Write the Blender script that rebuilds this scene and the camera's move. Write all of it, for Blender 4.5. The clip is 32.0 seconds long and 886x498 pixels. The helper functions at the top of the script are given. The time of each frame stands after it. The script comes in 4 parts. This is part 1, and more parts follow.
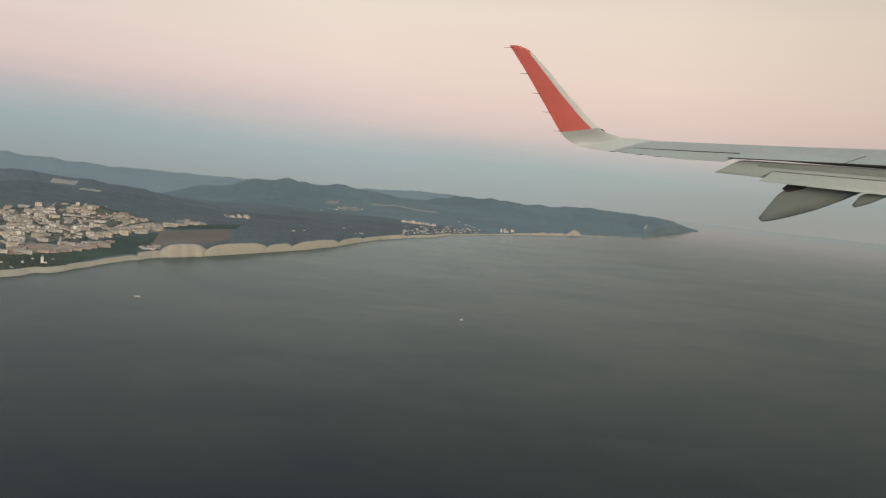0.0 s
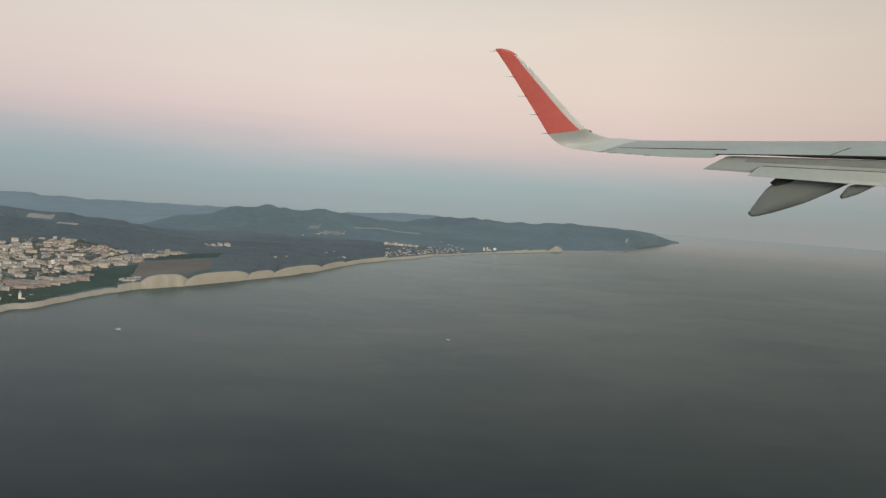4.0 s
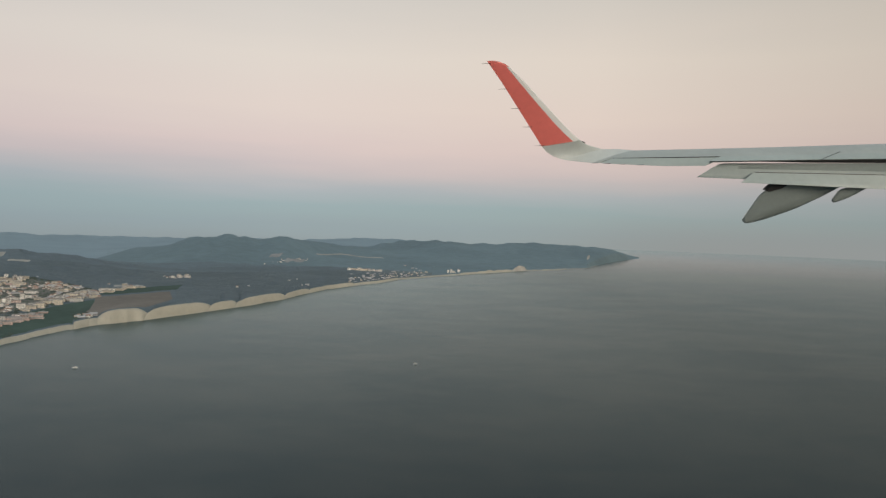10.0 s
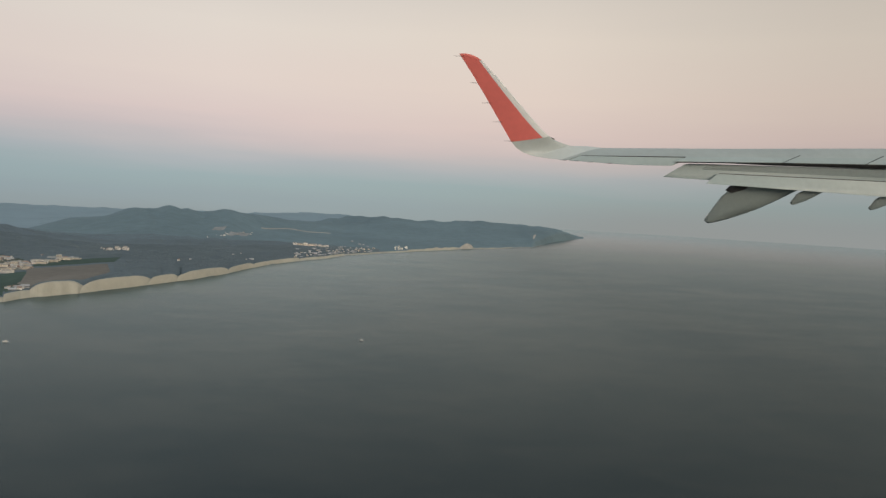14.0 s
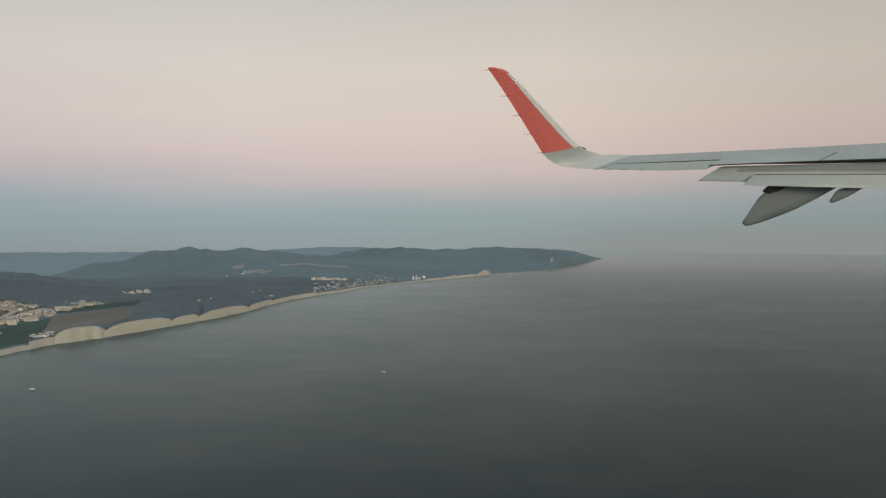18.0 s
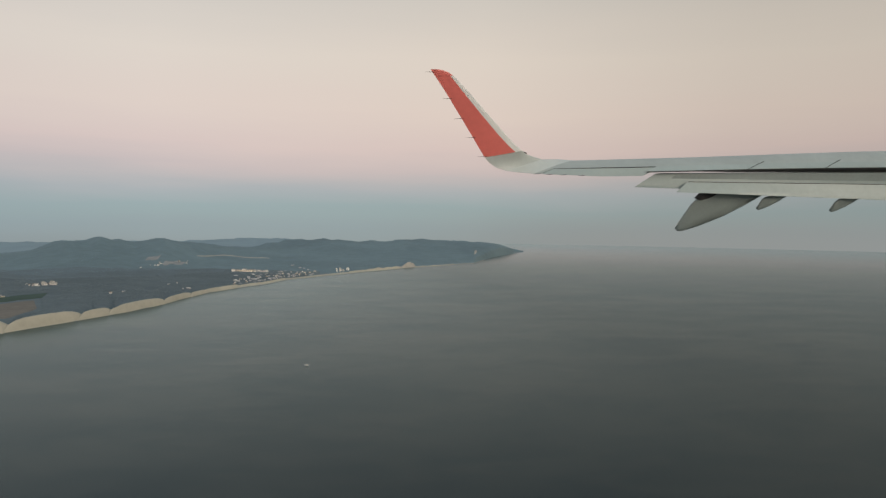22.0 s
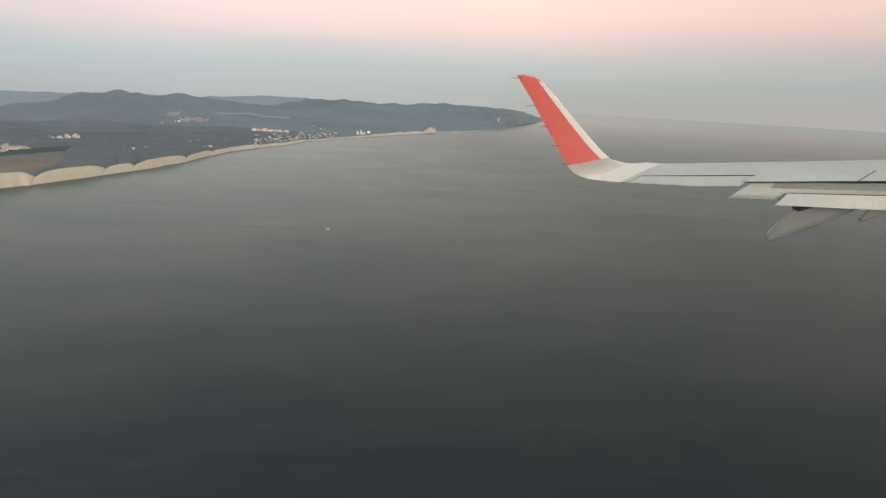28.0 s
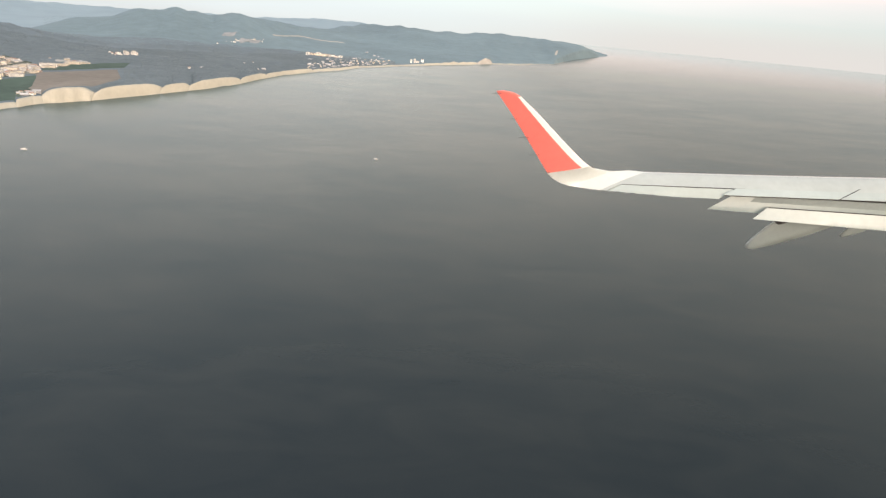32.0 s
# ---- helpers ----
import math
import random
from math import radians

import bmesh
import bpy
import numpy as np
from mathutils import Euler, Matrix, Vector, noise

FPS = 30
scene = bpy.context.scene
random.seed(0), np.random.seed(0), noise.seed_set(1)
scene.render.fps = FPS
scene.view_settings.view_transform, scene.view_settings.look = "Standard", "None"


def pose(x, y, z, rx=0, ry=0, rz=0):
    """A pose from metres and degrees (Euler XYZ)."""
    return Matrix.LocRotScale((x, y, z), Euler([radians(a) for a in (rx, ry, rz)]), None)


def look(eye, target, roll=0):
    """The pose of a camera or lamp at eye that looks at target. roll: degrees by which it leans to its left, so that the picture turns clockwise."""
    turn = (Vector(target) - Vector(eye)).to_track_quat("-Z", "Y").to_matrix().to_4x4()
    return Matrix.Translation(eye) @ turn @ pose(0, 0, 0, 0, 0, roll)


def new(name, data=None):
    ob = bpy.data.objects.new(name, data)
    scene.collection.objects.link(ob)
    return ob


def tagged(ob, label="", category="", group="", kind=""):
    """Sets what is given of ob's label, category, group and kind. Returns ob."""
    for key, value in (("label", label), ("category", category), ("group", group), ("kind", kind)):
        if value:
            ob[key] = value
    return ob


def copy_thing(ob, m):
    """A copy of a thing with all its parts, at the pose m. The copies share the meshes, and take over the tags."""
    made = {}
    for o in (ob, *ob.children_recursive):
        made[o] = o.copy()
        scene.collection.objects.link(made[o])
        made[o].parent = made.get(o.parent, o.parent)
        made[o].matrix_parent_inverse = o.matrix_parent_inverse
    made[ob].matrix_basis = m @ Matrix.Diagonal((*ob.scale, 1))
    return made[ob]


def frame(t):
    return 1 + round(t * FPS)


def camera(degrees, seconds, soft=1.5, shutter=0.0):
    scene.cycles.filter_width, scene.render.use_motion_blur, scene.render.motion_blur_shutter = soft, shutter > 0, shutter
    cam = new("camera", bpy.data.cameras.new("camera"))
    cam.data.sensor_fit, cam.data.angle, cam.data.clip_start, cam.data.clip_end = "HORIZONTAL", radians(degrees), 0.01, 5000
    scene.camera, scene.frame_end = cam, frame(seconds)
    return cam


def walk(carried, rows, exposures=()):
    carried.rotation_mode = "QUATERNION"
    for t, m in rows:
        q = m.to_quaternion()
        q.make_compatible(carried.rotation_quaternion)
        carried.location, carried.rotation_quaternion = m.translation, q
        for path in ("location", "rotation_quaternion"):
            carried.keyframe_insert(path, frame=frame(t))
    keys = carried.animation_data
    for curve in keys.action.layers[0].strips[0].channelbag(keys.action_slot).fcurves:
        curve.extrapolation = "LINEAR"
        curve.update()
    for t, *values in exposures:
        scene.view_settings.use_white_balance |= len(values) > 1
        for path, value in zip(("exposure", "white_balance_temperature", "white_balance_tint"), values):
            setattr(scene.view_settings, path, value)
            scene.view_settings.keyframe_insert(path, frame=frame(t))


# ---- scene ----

# The camera looks out of a cabin window over the wing to a coast; the land, at a reduced scale, is placed to fit its
# view.
cam = camera(65.0, 32.0, soft=1.35)
# PATH BEGIN
PATH = [  # seconds, eye x, y, z, degrees down, degrees right, lean
    (0, 0.853, -0.602, 100.222, 5.511, -5.382, -5.960),
    (0.5, 0.868, -0.660, 100.178, 5.544, -5.607, -5.813),
    (1, 0.838, -0.634, 100.028, 4.998, -6.925, -4.517),
    (1.5, 0.862, -0.641, 99.859, 4.218, -5.844, -4.239),
    (2, 0.852, -0.638, 99.716, 3.422, -4.563, -3.820),
    (2.5, 0.859, -0.655, 99.697, 3.055, -4.990, -3.028),
    (3, 0.824, -0.681, 99.767, 3.377, -4.205, -3.694),
    (3.5, 0.751, -0.608, 99.909, 3.804, -4.229, -4.023),
    (5.5, 0.496, -0.415, 99.903, 3.140, -3.307, -3.650),
    (6, 0.439, -0.391, 99.932, 3.303, -2.541, -4.435),
    (6.5, 0.395, -0.359, 99.943, 3.154, -3.028, -3.346),
    (7, 0.334, -0.323, 99.962, 3.027, -2.452, -3.172),
    (7.5, 0.267, -0.329, 99.980, 2.708, -0.994, -3.151),
    (8, 0.171, -0.208, 100.011, 2.833, -0.799, -3.155),
    (8.5, 0.127, -0.185, 99.996, 2.491, -1.400, -2.346),
    (9, 0.051, -0.163, 99.911, 1.981, -2.192, -1.583),
    (9.5, 0.010, -0.168, 99.831, 2.143, -2.127, -2.229),
    (10, 0.015, -0.182, 99.749, 1.662, -1.205, -2.011),
    (10.5, 0.005, -0.171, 99.800, 1.791, -0.491, -2.322),
    (11, -0.026, -0.129, 99.884, 2.071, -0.213, -2.365),
    (11.5, -0.091, -0.154, 99.965, 2.703, -0.790, -2.512),
    (12, -0.113, -0.091, 99.950, 2.610, 0.150, -1.839),
    (12.5, -0.162, -0.075, 99.953, 2.657, -0.994, -1.586),
    (13, -0.185, -0.046, 99.924, 2.101, 0.360, -1.248),
    (13.5, -0.270, -0.057, 99.972, 2.657, 1.748, -2.543),
    (14, -0.378, 0.068, 100.085, 3.369, 3.216, -3.276),
    (14.5, -0.405, 0.101, 100.121, 2.662, 0.323, -1.687),
    (15, -0.451, 0.137, 100.009, 1.652, 0.761, -0.901),
    (15.5, -0.493, 0.085, 99.890, 0.907, 1.921, -0.170),
    (17.5, -0.691, 0.223, 100.055, 1.694, 2.247, -0.922),
    (18, -0.739, 0.188, 99.837, 1.099, 1.742, -0.406),
    (18.5, -0.725, 0.229, 99.623, 0.260, 2.198, -0.405),
    (19, -0.724, 0.240, 99.531, 0.013, 2.598, -0.246),
    (19.5, -0.761, 0.226, 99.581, 0.180, 3.992, -0.741),
    (20, -0.815, 0.238, 99.696, 0.711, 3.688, -0.914),
    (20.5, -0.870, 0.335, 99.801, 1.106, 3.968, -0.702),
    (21, -0.947, 0.340, 99.887, 1.314, 4.454, -1.039),
    (21.5, -1.017, 0.407, 99.942, 1.294, 4.985, -0.444),
    (22, -1.036, 0.456, 100.064, 1.685, 7.975, -0.898),
    (22.5, -1.164, 0.638, 100.157, 2.393, 3.681, -0.883),
    (23, -1.282, 0.676, 100.174, 1.531, 5.883, -0.225),
    (23.5, -1.376, 0.786, 100.102, 1.577, 5.382, -0.811),
    (24, -1.434, 0.897, 100.115, 2.153, 5.966, -2.076),
    (24.5, -1.591, 0.852, 100.088, 1.633, 3.216, -0.469),
    (26.5, -1.765, 1.220, 101.035, 5.216, 8.941, -3.117),
    (27, -1.702, 1.390, 101.572, 8.026, 7.804, -4.896),
    (27.5, -1.857, 1.741, 102.131, 10.010, 8.812, -2.526),
    (28, -1.878, 1.929, 102.606, 12.751, 6.739, -3.003),
    (28.5, -1.875, 2.055, 102.922, 14.798, 9.948, -5.646),
    (29, -1.814, 2.040, 103.059, 16.354, 6.239, -4.110),
    (29.5, -1.696, 2.050, 103.117, 16.924, 7.890, -4.915),
    (30, -1.630, 2.035, 103.132, 16.586, 8.113, -3.675),
    (30.5, -1.225, 1.448, 103.311, 16.615, 7.362, -4.388),
    (31, -1.139, 1.378, 103.549, 17.709, 6.893, -6.490),
    (31.5, -0.969, 1.270, 103.657, 15.889, 8.517, -5.637),
    (32, -0.837, 1.415, 103.998, 18.500, 3.190, -5.255),
]
# PATH END


def eye_pose(x, y, z, down, right, lean):
    d, r = radians(down), radians(right)
    way = Vector((math.sin(r) * math.cos(d), math.cos(r) * math.cos(d), -math.sin(d)))
    return look((x, y, z), Vector((x, y, z)) + way * 100, -lean)


walk(cam, [(row[0], eye_pose(*row[1:])) for row in PATH],
     exposures=[(0.0, 0.09, 6750, 11), (1.5, 0.08, 6650, 11), (3.5, 0.06, 6500, 10), (6.0, 0.0, 6400, 9), (12.0, 0.0, 6380, 8.8), (14.0, 0.0, 6400, 9), (16.0, -0.04, 6330, 8.5), (19.0, -0.13, 6320, 8.2), (20.5, -0.10, 6360, 8.5),
                (23.5, 0.0, 6400, 9), (25.8, 0.05, 6550, 11), (27.0, 0.24, 6750, 13), (27.6, 0.36, 6700, 14), (28.3, 0.72, 7000, 18), (29.0, 1.14, 7000, 19), (30.0, 1.2, 7000, 19), (32.0, 1.33, 6950, 18)])

# ---------------------------------------------------------------- light
world = bpy.data.worlds.new("dusk_sky")
scene.world = world
world.use_nodes = True
wn, wl = world.node_tree.nodes, world.node_tree.links
wn.clear()
coord = wn.new("ShaderNodeTexCoord")
split = wn.new("ShaderNodeSeparateXYZ")
wl.new(coord.outputs["Generated"], split.inputs[0])
height = wn.new("ShaderNodeMapRange")          # sine of the elevation, -0.1 .. 0.9
height.inputs["From Min"].default_value, height.inputs["From Max"].default_value = -0.1, 0.9
wl.new(split.outputs["Z"], height.inputs["Value"])
ramp = wn.new("ShaderNodeValToRGB")
veil = wn.new("ShaderNodeTexNoise")             # faint level streaks of haze
veil.inputs["Scale"].default_value, veil.inputs["Detail"].default_value = 2.2, 6
flat = wn.new("ShaderNodeVectorMath")
flat.operation = "MULTIPLY"
flat.inputs[1].default_value = (1.0, 1.0, 9.0)
wl.new(coord.outputs["Generated"], flat.inputs[0])
wl.new(flat.outputs["Vector"], veil.inputs["Vector"])
stir = wn.new("ShaderNodeMath")
stir.operation = "MULTIPLY_ADD"
stir.inputs[1].default_value = 0.05
wl.new(veil.outputs["Fac"], stir.inputs[0])
lower = wn.new("ShaderNodeMath")
lower.operation = "SUBTRACT"
lower.inputs[1].default_value = 0.025
wl.new(height.outputs["Result"], lower.inputs[0])
wl.new(lower.outputs["Value"], stir.inputs[2])
wl.new(stir.outputs["Value"], ramp.inputs["Fac"])
SKY = [(0.0, (0.27, 0.30, 0.305)), (0.069, (0.292, 0.338, 0.347)), (0.082, (0.304, 0.358, 0.370)), (0.098, (0.310, 0.376, 0.394)), (0.112, (0.312, 0.393, 0.410)), (0.128, (0.315, 0.400, 0.422)),
       (0.152, (0.405, 0.430, 0.455)), (0.184, (0.60, 0.500, 0.490)), (0.212, (0.705, 0.560, 0.520)), (0.258, (0.765, 0.632, 0.555)), (0.33, (0.765, 0.668, 0.578)),
       (0.50, (0.55, 0.54, 0.50)), (1.0, (0.38, 0.44, 0.51))]
while len(ramp.color_ramp.elements) < len(SKY):
    ramp.color_ramp.elements.new(0.5)
for el, (at, rgb) in zip(ramp.color_ramp.elements, SKY):
    el.position, el.color = at, (*rgb, 1)
nishita = wn.new("ShaderNodeTexSky")
nishita.sky_type, nishita.sun_disc = "NISHITA", False
nishita.sun_elevation, nishita.sun_rotation = radians(11), radians(150)
tint = wn.new("ShaderNodeBackground")
glow = wn.new("ShaderNodeBackground")
both = wn.new("ShaderNodeAddShader")
wout = wn.new("ShaderNodeOutputWorld")
side = wn.new("ShaderNodeMapRange")             # brightest towards the afterglow's middle, dimmer and warmer to one side
side.inputs["From Min"].default_value, side.inputs["From Max"].default_value = -0.6, 0.7
wl.new(split.outputs["X"], side.inputs["Value"])
cast = wn.new("ShaderNodeValToRGB")
for at, rgb in ((0.0, (0.875, 0.885, 0.915)), (0.27, (0.965, 0.965, 0.975)), (0.60, (0.955, 0.935, 0.915)), (0.85, (0.80, 0.785, 0.76)), (1.0, (0.76, 0.745, 0.72))):
    el = cast.color_ramp.elements[0] if at == 0 else cast.color_ramp.elements[-1] if at == 1 else cast.color_ramp.elements.new(at)
    el.color = (*rgb, 1)
wl.new(side.outputs["Result"], cast.inputs["Fac"])
dim = wn.new("ShaderNodeVectorMath")
dim.operation = "MULTIPLY"
wl.new(ramp.outputs["Color"], dim.inputs[0])
wl.new(cast.outputs["Color"], dim.inputs[1])
near, open_sea, bank_of = wn.new("ShaderNodeMapRange"), wn.new("ShaderNodeMapRange"), wn.new("ShaderNodeMath")
near.interpolation_type = open_sea.interpolation_type = "SMOOTHSTEP"      # a grey haze bank lies over the open sea's horizon
near.inputs["From Min"].default_value, near.inputs["From Max"].default_value = 0.050, -0.022
open_sea.inputs["From Min"].default_value, open_sea.inputs["From Max"].default_value = 0.0, 0.40
wl.new(split.outputs["Z"], near.inputs["Value"])
wl.new(split.outputs["X"], open_sea.inputs["Value"])
bank_of.operation = "MULTIPLY"
wl.new(near.outputs["Result"], bank_of.inputs[0])
wl.new(open_sea.outputs["Result"], bank_of.inputs[1])
murk = wn.new("ShaderNodeMix")
murk.data_type = "RGBA"
murk.inputs["B"].default_value = (0.285, 0.298, 0.294, 1)
wl.new(bank_of.outputs["Value"], murk.inputs["Factor"])
wl.new(dim.outputs["Vector"], murk.inputs["A"])
wl.new(murk.outputs["Result"], tint.inputs["Color"])
wl.new(nishita.outputs["Color"], glow.inputs["Color"])
tint.inputs["Strength"].default_value = 1.0
glow.inputs["Strength"].default_value = 0.008
wl.new(tint.outputs[0], both.inputs[0])
wl.new(glow.outputs[0], both.inputs[1])
behind, low_sky, dusk = wn.new("ShaderNodeMapRange"), wn.new("ShaderNodeMapRange"), wn.new("ShaderNodeMath")
behind.interpolation_type = low_sky.interpolation_type = "SMOOTHSTEP"     # the broad warm glow of the sunset, opposite the pink arch
behind.inputs["From Min"].default_value, behind.inputs["From Max"].default_value = -0.05, -0.95
low_sky.inputs["From Min"].default_value, low_sky.inputs["From Max"].default_value = 0.60, 0.0
wl.new(split.outputs["Y"], behind.inputs["Value"])
wl.new(split.outputs["Z"], low_sky.inputs["Value"])
dusk.operation = "MULTIPLY"
wl.new(behind.outputs["Result"], dusk.inputs[0])
wl.new(low_sky.outputs["Result"], dusk.inputs[1])
sunset, all_sky = wn.new("ShaderNodeBackground"), wn.new("ShaderNodeAddShader")
sunset.inputs["Color"].default_value = (1.0, 0.78, 0.60, 1)
wl.new(dusk.outputs["Value"], sunset.inputs["Strength"])
wl.new(both.outputs[0], all_sky.inputs[0])
wl.new(sunset.outputs[0], all_sky.inputs[1])
wl.new(all_sky.outputs[0], wout.inputs["Surface"])

sun = new("sun", bpy.data.lights.new("sun", "SUN"))
sun.data.energy, sun.data.angle, sun.data.color = 0.7, radians(18), (1.0, 0.88, 0.74)
SUN_AZ, SUN_EL = radians(150), radians(11)
sun.matrix_world = look((0, 0, 300), (-300 * math.sin(SUN_AZ) * math.cos(SUN_EL), -300 * math.cos(SUN_AZ) * math.cos(SUN_EL),
                                     300 - 300 * math.sin(SUN_EL)))


# ---------------------------------------------------------------- materials
def material(name, rgb, rough=0.7, metal=0.0, vary=0.25, scale=1.0, fine=8.0, bump=0.0, each=0.0, spec=0.5, second=None):
    """A painted or grown surface: base colour mottled at two scales (metres), with fine relief."""
    m = bpy.data.materials.new(name)
    m.use_nodes = True
    n, l = m.node_tree.nodes, m.node_tree.links
    b = n["Principled BSDF"]
    b.inputs["Roughness"].default_value, b.inputs["Metallic"].default_value = rough, metal
    b.inputs["Specular IOR Level"].default_value = spec
    at = n.new("ShaderNodeTexCoord")
    big, small = n.new("ShaderNodeTexNoise"), n.new("ShaderNodeTexNoise")
    big.inputs["Scale"].default_value, small.inputs["Scale"].default_value = 1 / scale, fine / scale
    big.inputs["Detail"].default_value = small.inputs["Detail"].default_value = 4
    for t in (big, small):
        l.new(at.outputs["Object"], t.inputs["Vector"])
    mid = n.new("ShaderNodeMix")
    mid.data_type = "FLOAT"
    mid.inputs["Factor"].default_value = 0.4
    l.new(big.outputs["Fac"], mid.inputs["A"])
    l.new(small.outputs["Fac"], mid.inputs["B"])
    shades = n.new("ShaderNodeValToRGB")
    lo = [c * (1 - vary) for c in rgb]
    hi = [min(1, c * (1 + vary)) for c in (second or rgb)]
    shades.color_ramp.elements[0].position, shades.color_ramp.elements[1].position = 0.32, 0.68
    shades.color_ramp.elements[0].color, shades.color_ramp.elements[1].color = (*lo, 1), (*hi, 1)
    l.new(mid.outputs["Result"], shades.inputs["Fac"])
    colour = shades.outputs["Color"]
    if each:
        info = n.new("ShaderNodeObjectInfo")
        hsv = n.new("ShaderNodeHueSaturation")
        rng = n.new("ShaderNodeMapRange")
        rng.inputs["To Min"].default_value, rng.inputs["To Max"].default_value = 1 - each, 1 + each
        l.new(info.outputs["Random"], rng.inputs["Value"])
        l.new(rng.outputs["Result"], hsv.inputs["Value"])
        l.new(colour, hsv.inputs["Color"])
        colour = hsv.outputs["Color"]
    l.new(colour, b.inputs["Base Color"])
    if bump:
        bm = n.new("ShaderNodeBump")
        bm.inputs["Strength"].default_value, bm.inputs["Distance"].default_value = bump, scale / fine
        l.new(small.outputs["Fac"], bm.inputs["Height"])
        l.new(bm.outputs["Normal"], b.inputs["Normal"])
    return m


def water_material():
    m = bpy.data.materials.new("sea_water")
    m.use_nodes = True
    n, l = m.node_tree.nodes, m.node_tree.links
    n.remove(n["Principled BSDF"])
    at = n.new("ShaderNodeTexCoord")
    slick = n.new("ShaderNodeTexNoise")           # wind patches some hundred metres across
    slick.inputs["Scale"].default_value, slick.inputs["Detail"].default_value = 0.013, 7
    slick.inputs["Distortion"].default_value = 0.8
    drawn = n.new("ShaderNodeMapping")            # the wind draws them out sideways
    drawn.inputs["Scale"].default_value = (0.5, 1.0, 1.0)
    l.new(at.outputs["Object"], drawn.inputs["Vector"])
    l.new(drawn.outputs["Vector"], slick.inputs["Vector"])
    swirl = n.new("ShaderNodeTexNoise")           # finer cat's-paws inside them
    swirl.inputs["Scale"].default_value, swirl.inputs["Detail"].default_value = 0.05, 6
    swirl.inputs["Distortion"].default_value = 1.5
    l.new(drawn.outputs["Vector"], swirl.inputs["Vector"])
    blend = n.new("ShaderNodeMix")
    blend.data_type = "FLOAT"
    blend.inputs["Factor"].default_value = 0.45
    l.new(slick.outputs["Fac"], blend.inputs["A"])
    l.new(swirl.outputs["Fac"], blend.inputs["B"])
    place = n.new("ShaderNodeSeparateXYZ")
    l.new(at.outputs["Object"], place.inputs[0])
    right_dim = n.new("ShaderNodeMapRange")        # both water tints darken towards +x, a brightness falloff put into the colour
    right_dim.inputs["From Min"].default_value, right_dim.inputs["From Max"].default_value = -90.0, 260.0
    right_dim.inputs["To Min"].default_value, right_dim.inputs["To Max"].default_value = 1.0, 0.75
    l.new(place.outputs["X"], right_dim.inputs["Value"])
    deep, mirror, mix = n.new("ShaderNodeBsdfDiffuse"), n.new("ShaderNodeBsdfGlossy"), n.new("ShaderNodeMixShader")
    tints = {}
    for node, lo, hi in ((deep, (0.008, 0.014, 0.019), (0.016, 0.022, 0.025)), (mirror, (0.530, 0.660, 0.690), (0.630, 0.740, 0.750))):
        shades = n.new("ShaderNodeValToRGB")
        shades.color_ramp.elements[0].position, shades.color_ramp.elements[1].position = 0.37, 0.64
        shades.color_ramp.elements[0].color, shades.color_ramp.elements[1].color = (*lo, 1), (*hi, 1)
        l.new(blend.outputs["Result"], shades.inputs["Fac"])
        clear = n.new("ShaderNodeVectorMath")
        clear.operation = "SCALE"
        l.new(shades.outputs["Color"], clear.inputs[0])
        l.new(right_dim.outputs["Result"], clear.inputs["Scale"])
        tints[node] = clear
    away = n.new("ShaderNodeVectorMath")          # far water is smoother, and horizon haze is painted into its mirror tint
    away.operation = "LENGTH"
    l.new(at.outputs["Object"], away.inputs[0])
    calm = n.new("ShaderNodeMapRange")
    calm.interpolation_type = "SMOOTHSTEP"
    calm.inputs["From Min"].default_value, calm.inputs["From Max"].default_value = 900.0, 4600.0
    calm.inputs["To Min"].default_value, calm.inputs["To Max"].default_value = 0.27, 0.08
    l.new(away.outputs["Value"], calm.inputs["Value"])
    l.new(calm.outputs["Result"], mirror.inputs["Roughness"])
    haze_amount = n.new("ShaderNodeMapRange")
    haze_amount.interpolation_type = "SMOOTHSTEP"
    haze_amount.inputs["From Min"].default_value, haze_amount.inputs["From Max"].default_value = 1000.0, 4600.0
    haze_amount.inputs["To Min"].default_value, haze_amount.inputs["To Max"].default_value = 0.0, 1.0
    l.new(away.outputs["Value"], haze_amount.inputs["Value"])
    hazed = n.new("ShaderNodeMix")
    hazed.data_type = "RGBA"
    hazed.inputs["B"].default_value = (0.918, 0.932, 0.925, 1)
    l.new(haze_amount.outputs["Result"], hazed.inputs["Factor"])
    l.new(tints[mirror].outputs["Vector"], hazed.inputs["A"])
    l.new(hazed.outputs["Result"], mirror.inputs["Color"])
    l.new(tints[deep].outputs["Vector"], deep.inputs["Color"])
    ripple = n.new("ShaderNodeTexNoise")
    ripple.inputs["Scale"].default_value, ripple.inputs["Detail"].default_value = 0.25, 4
    l.new(at.outputs["Object"], ripple.inputs["Vector"])
    bm = n.new("ShaderNodeBump")
    bm.inputs["Strength"].default_value, bm.inputs["Distance"].default_value = 0.08, 0.6
    l.new(ripple.outputs["Fac"], bm.inputs["Height"])
    fresnel = n.new("ShaderNodeFresnel")
    fresnel.inputs["IOR"].default_value = 1.33
    for node in (mirror, fresnel):
        l.new(bm.outputs["Normal"], node.inputs["Normal"])
    l.new(fresnel.outputs["Fac"], mix.inputs["Fac"])
    l.new(deep.outputs[0], mix.inputs[1])
    l.new(mirror.outputs[0], mix.inputs[2])
    l.new(mix.outputs[0], n["Material Output"].inputs["Surface"])
    return m


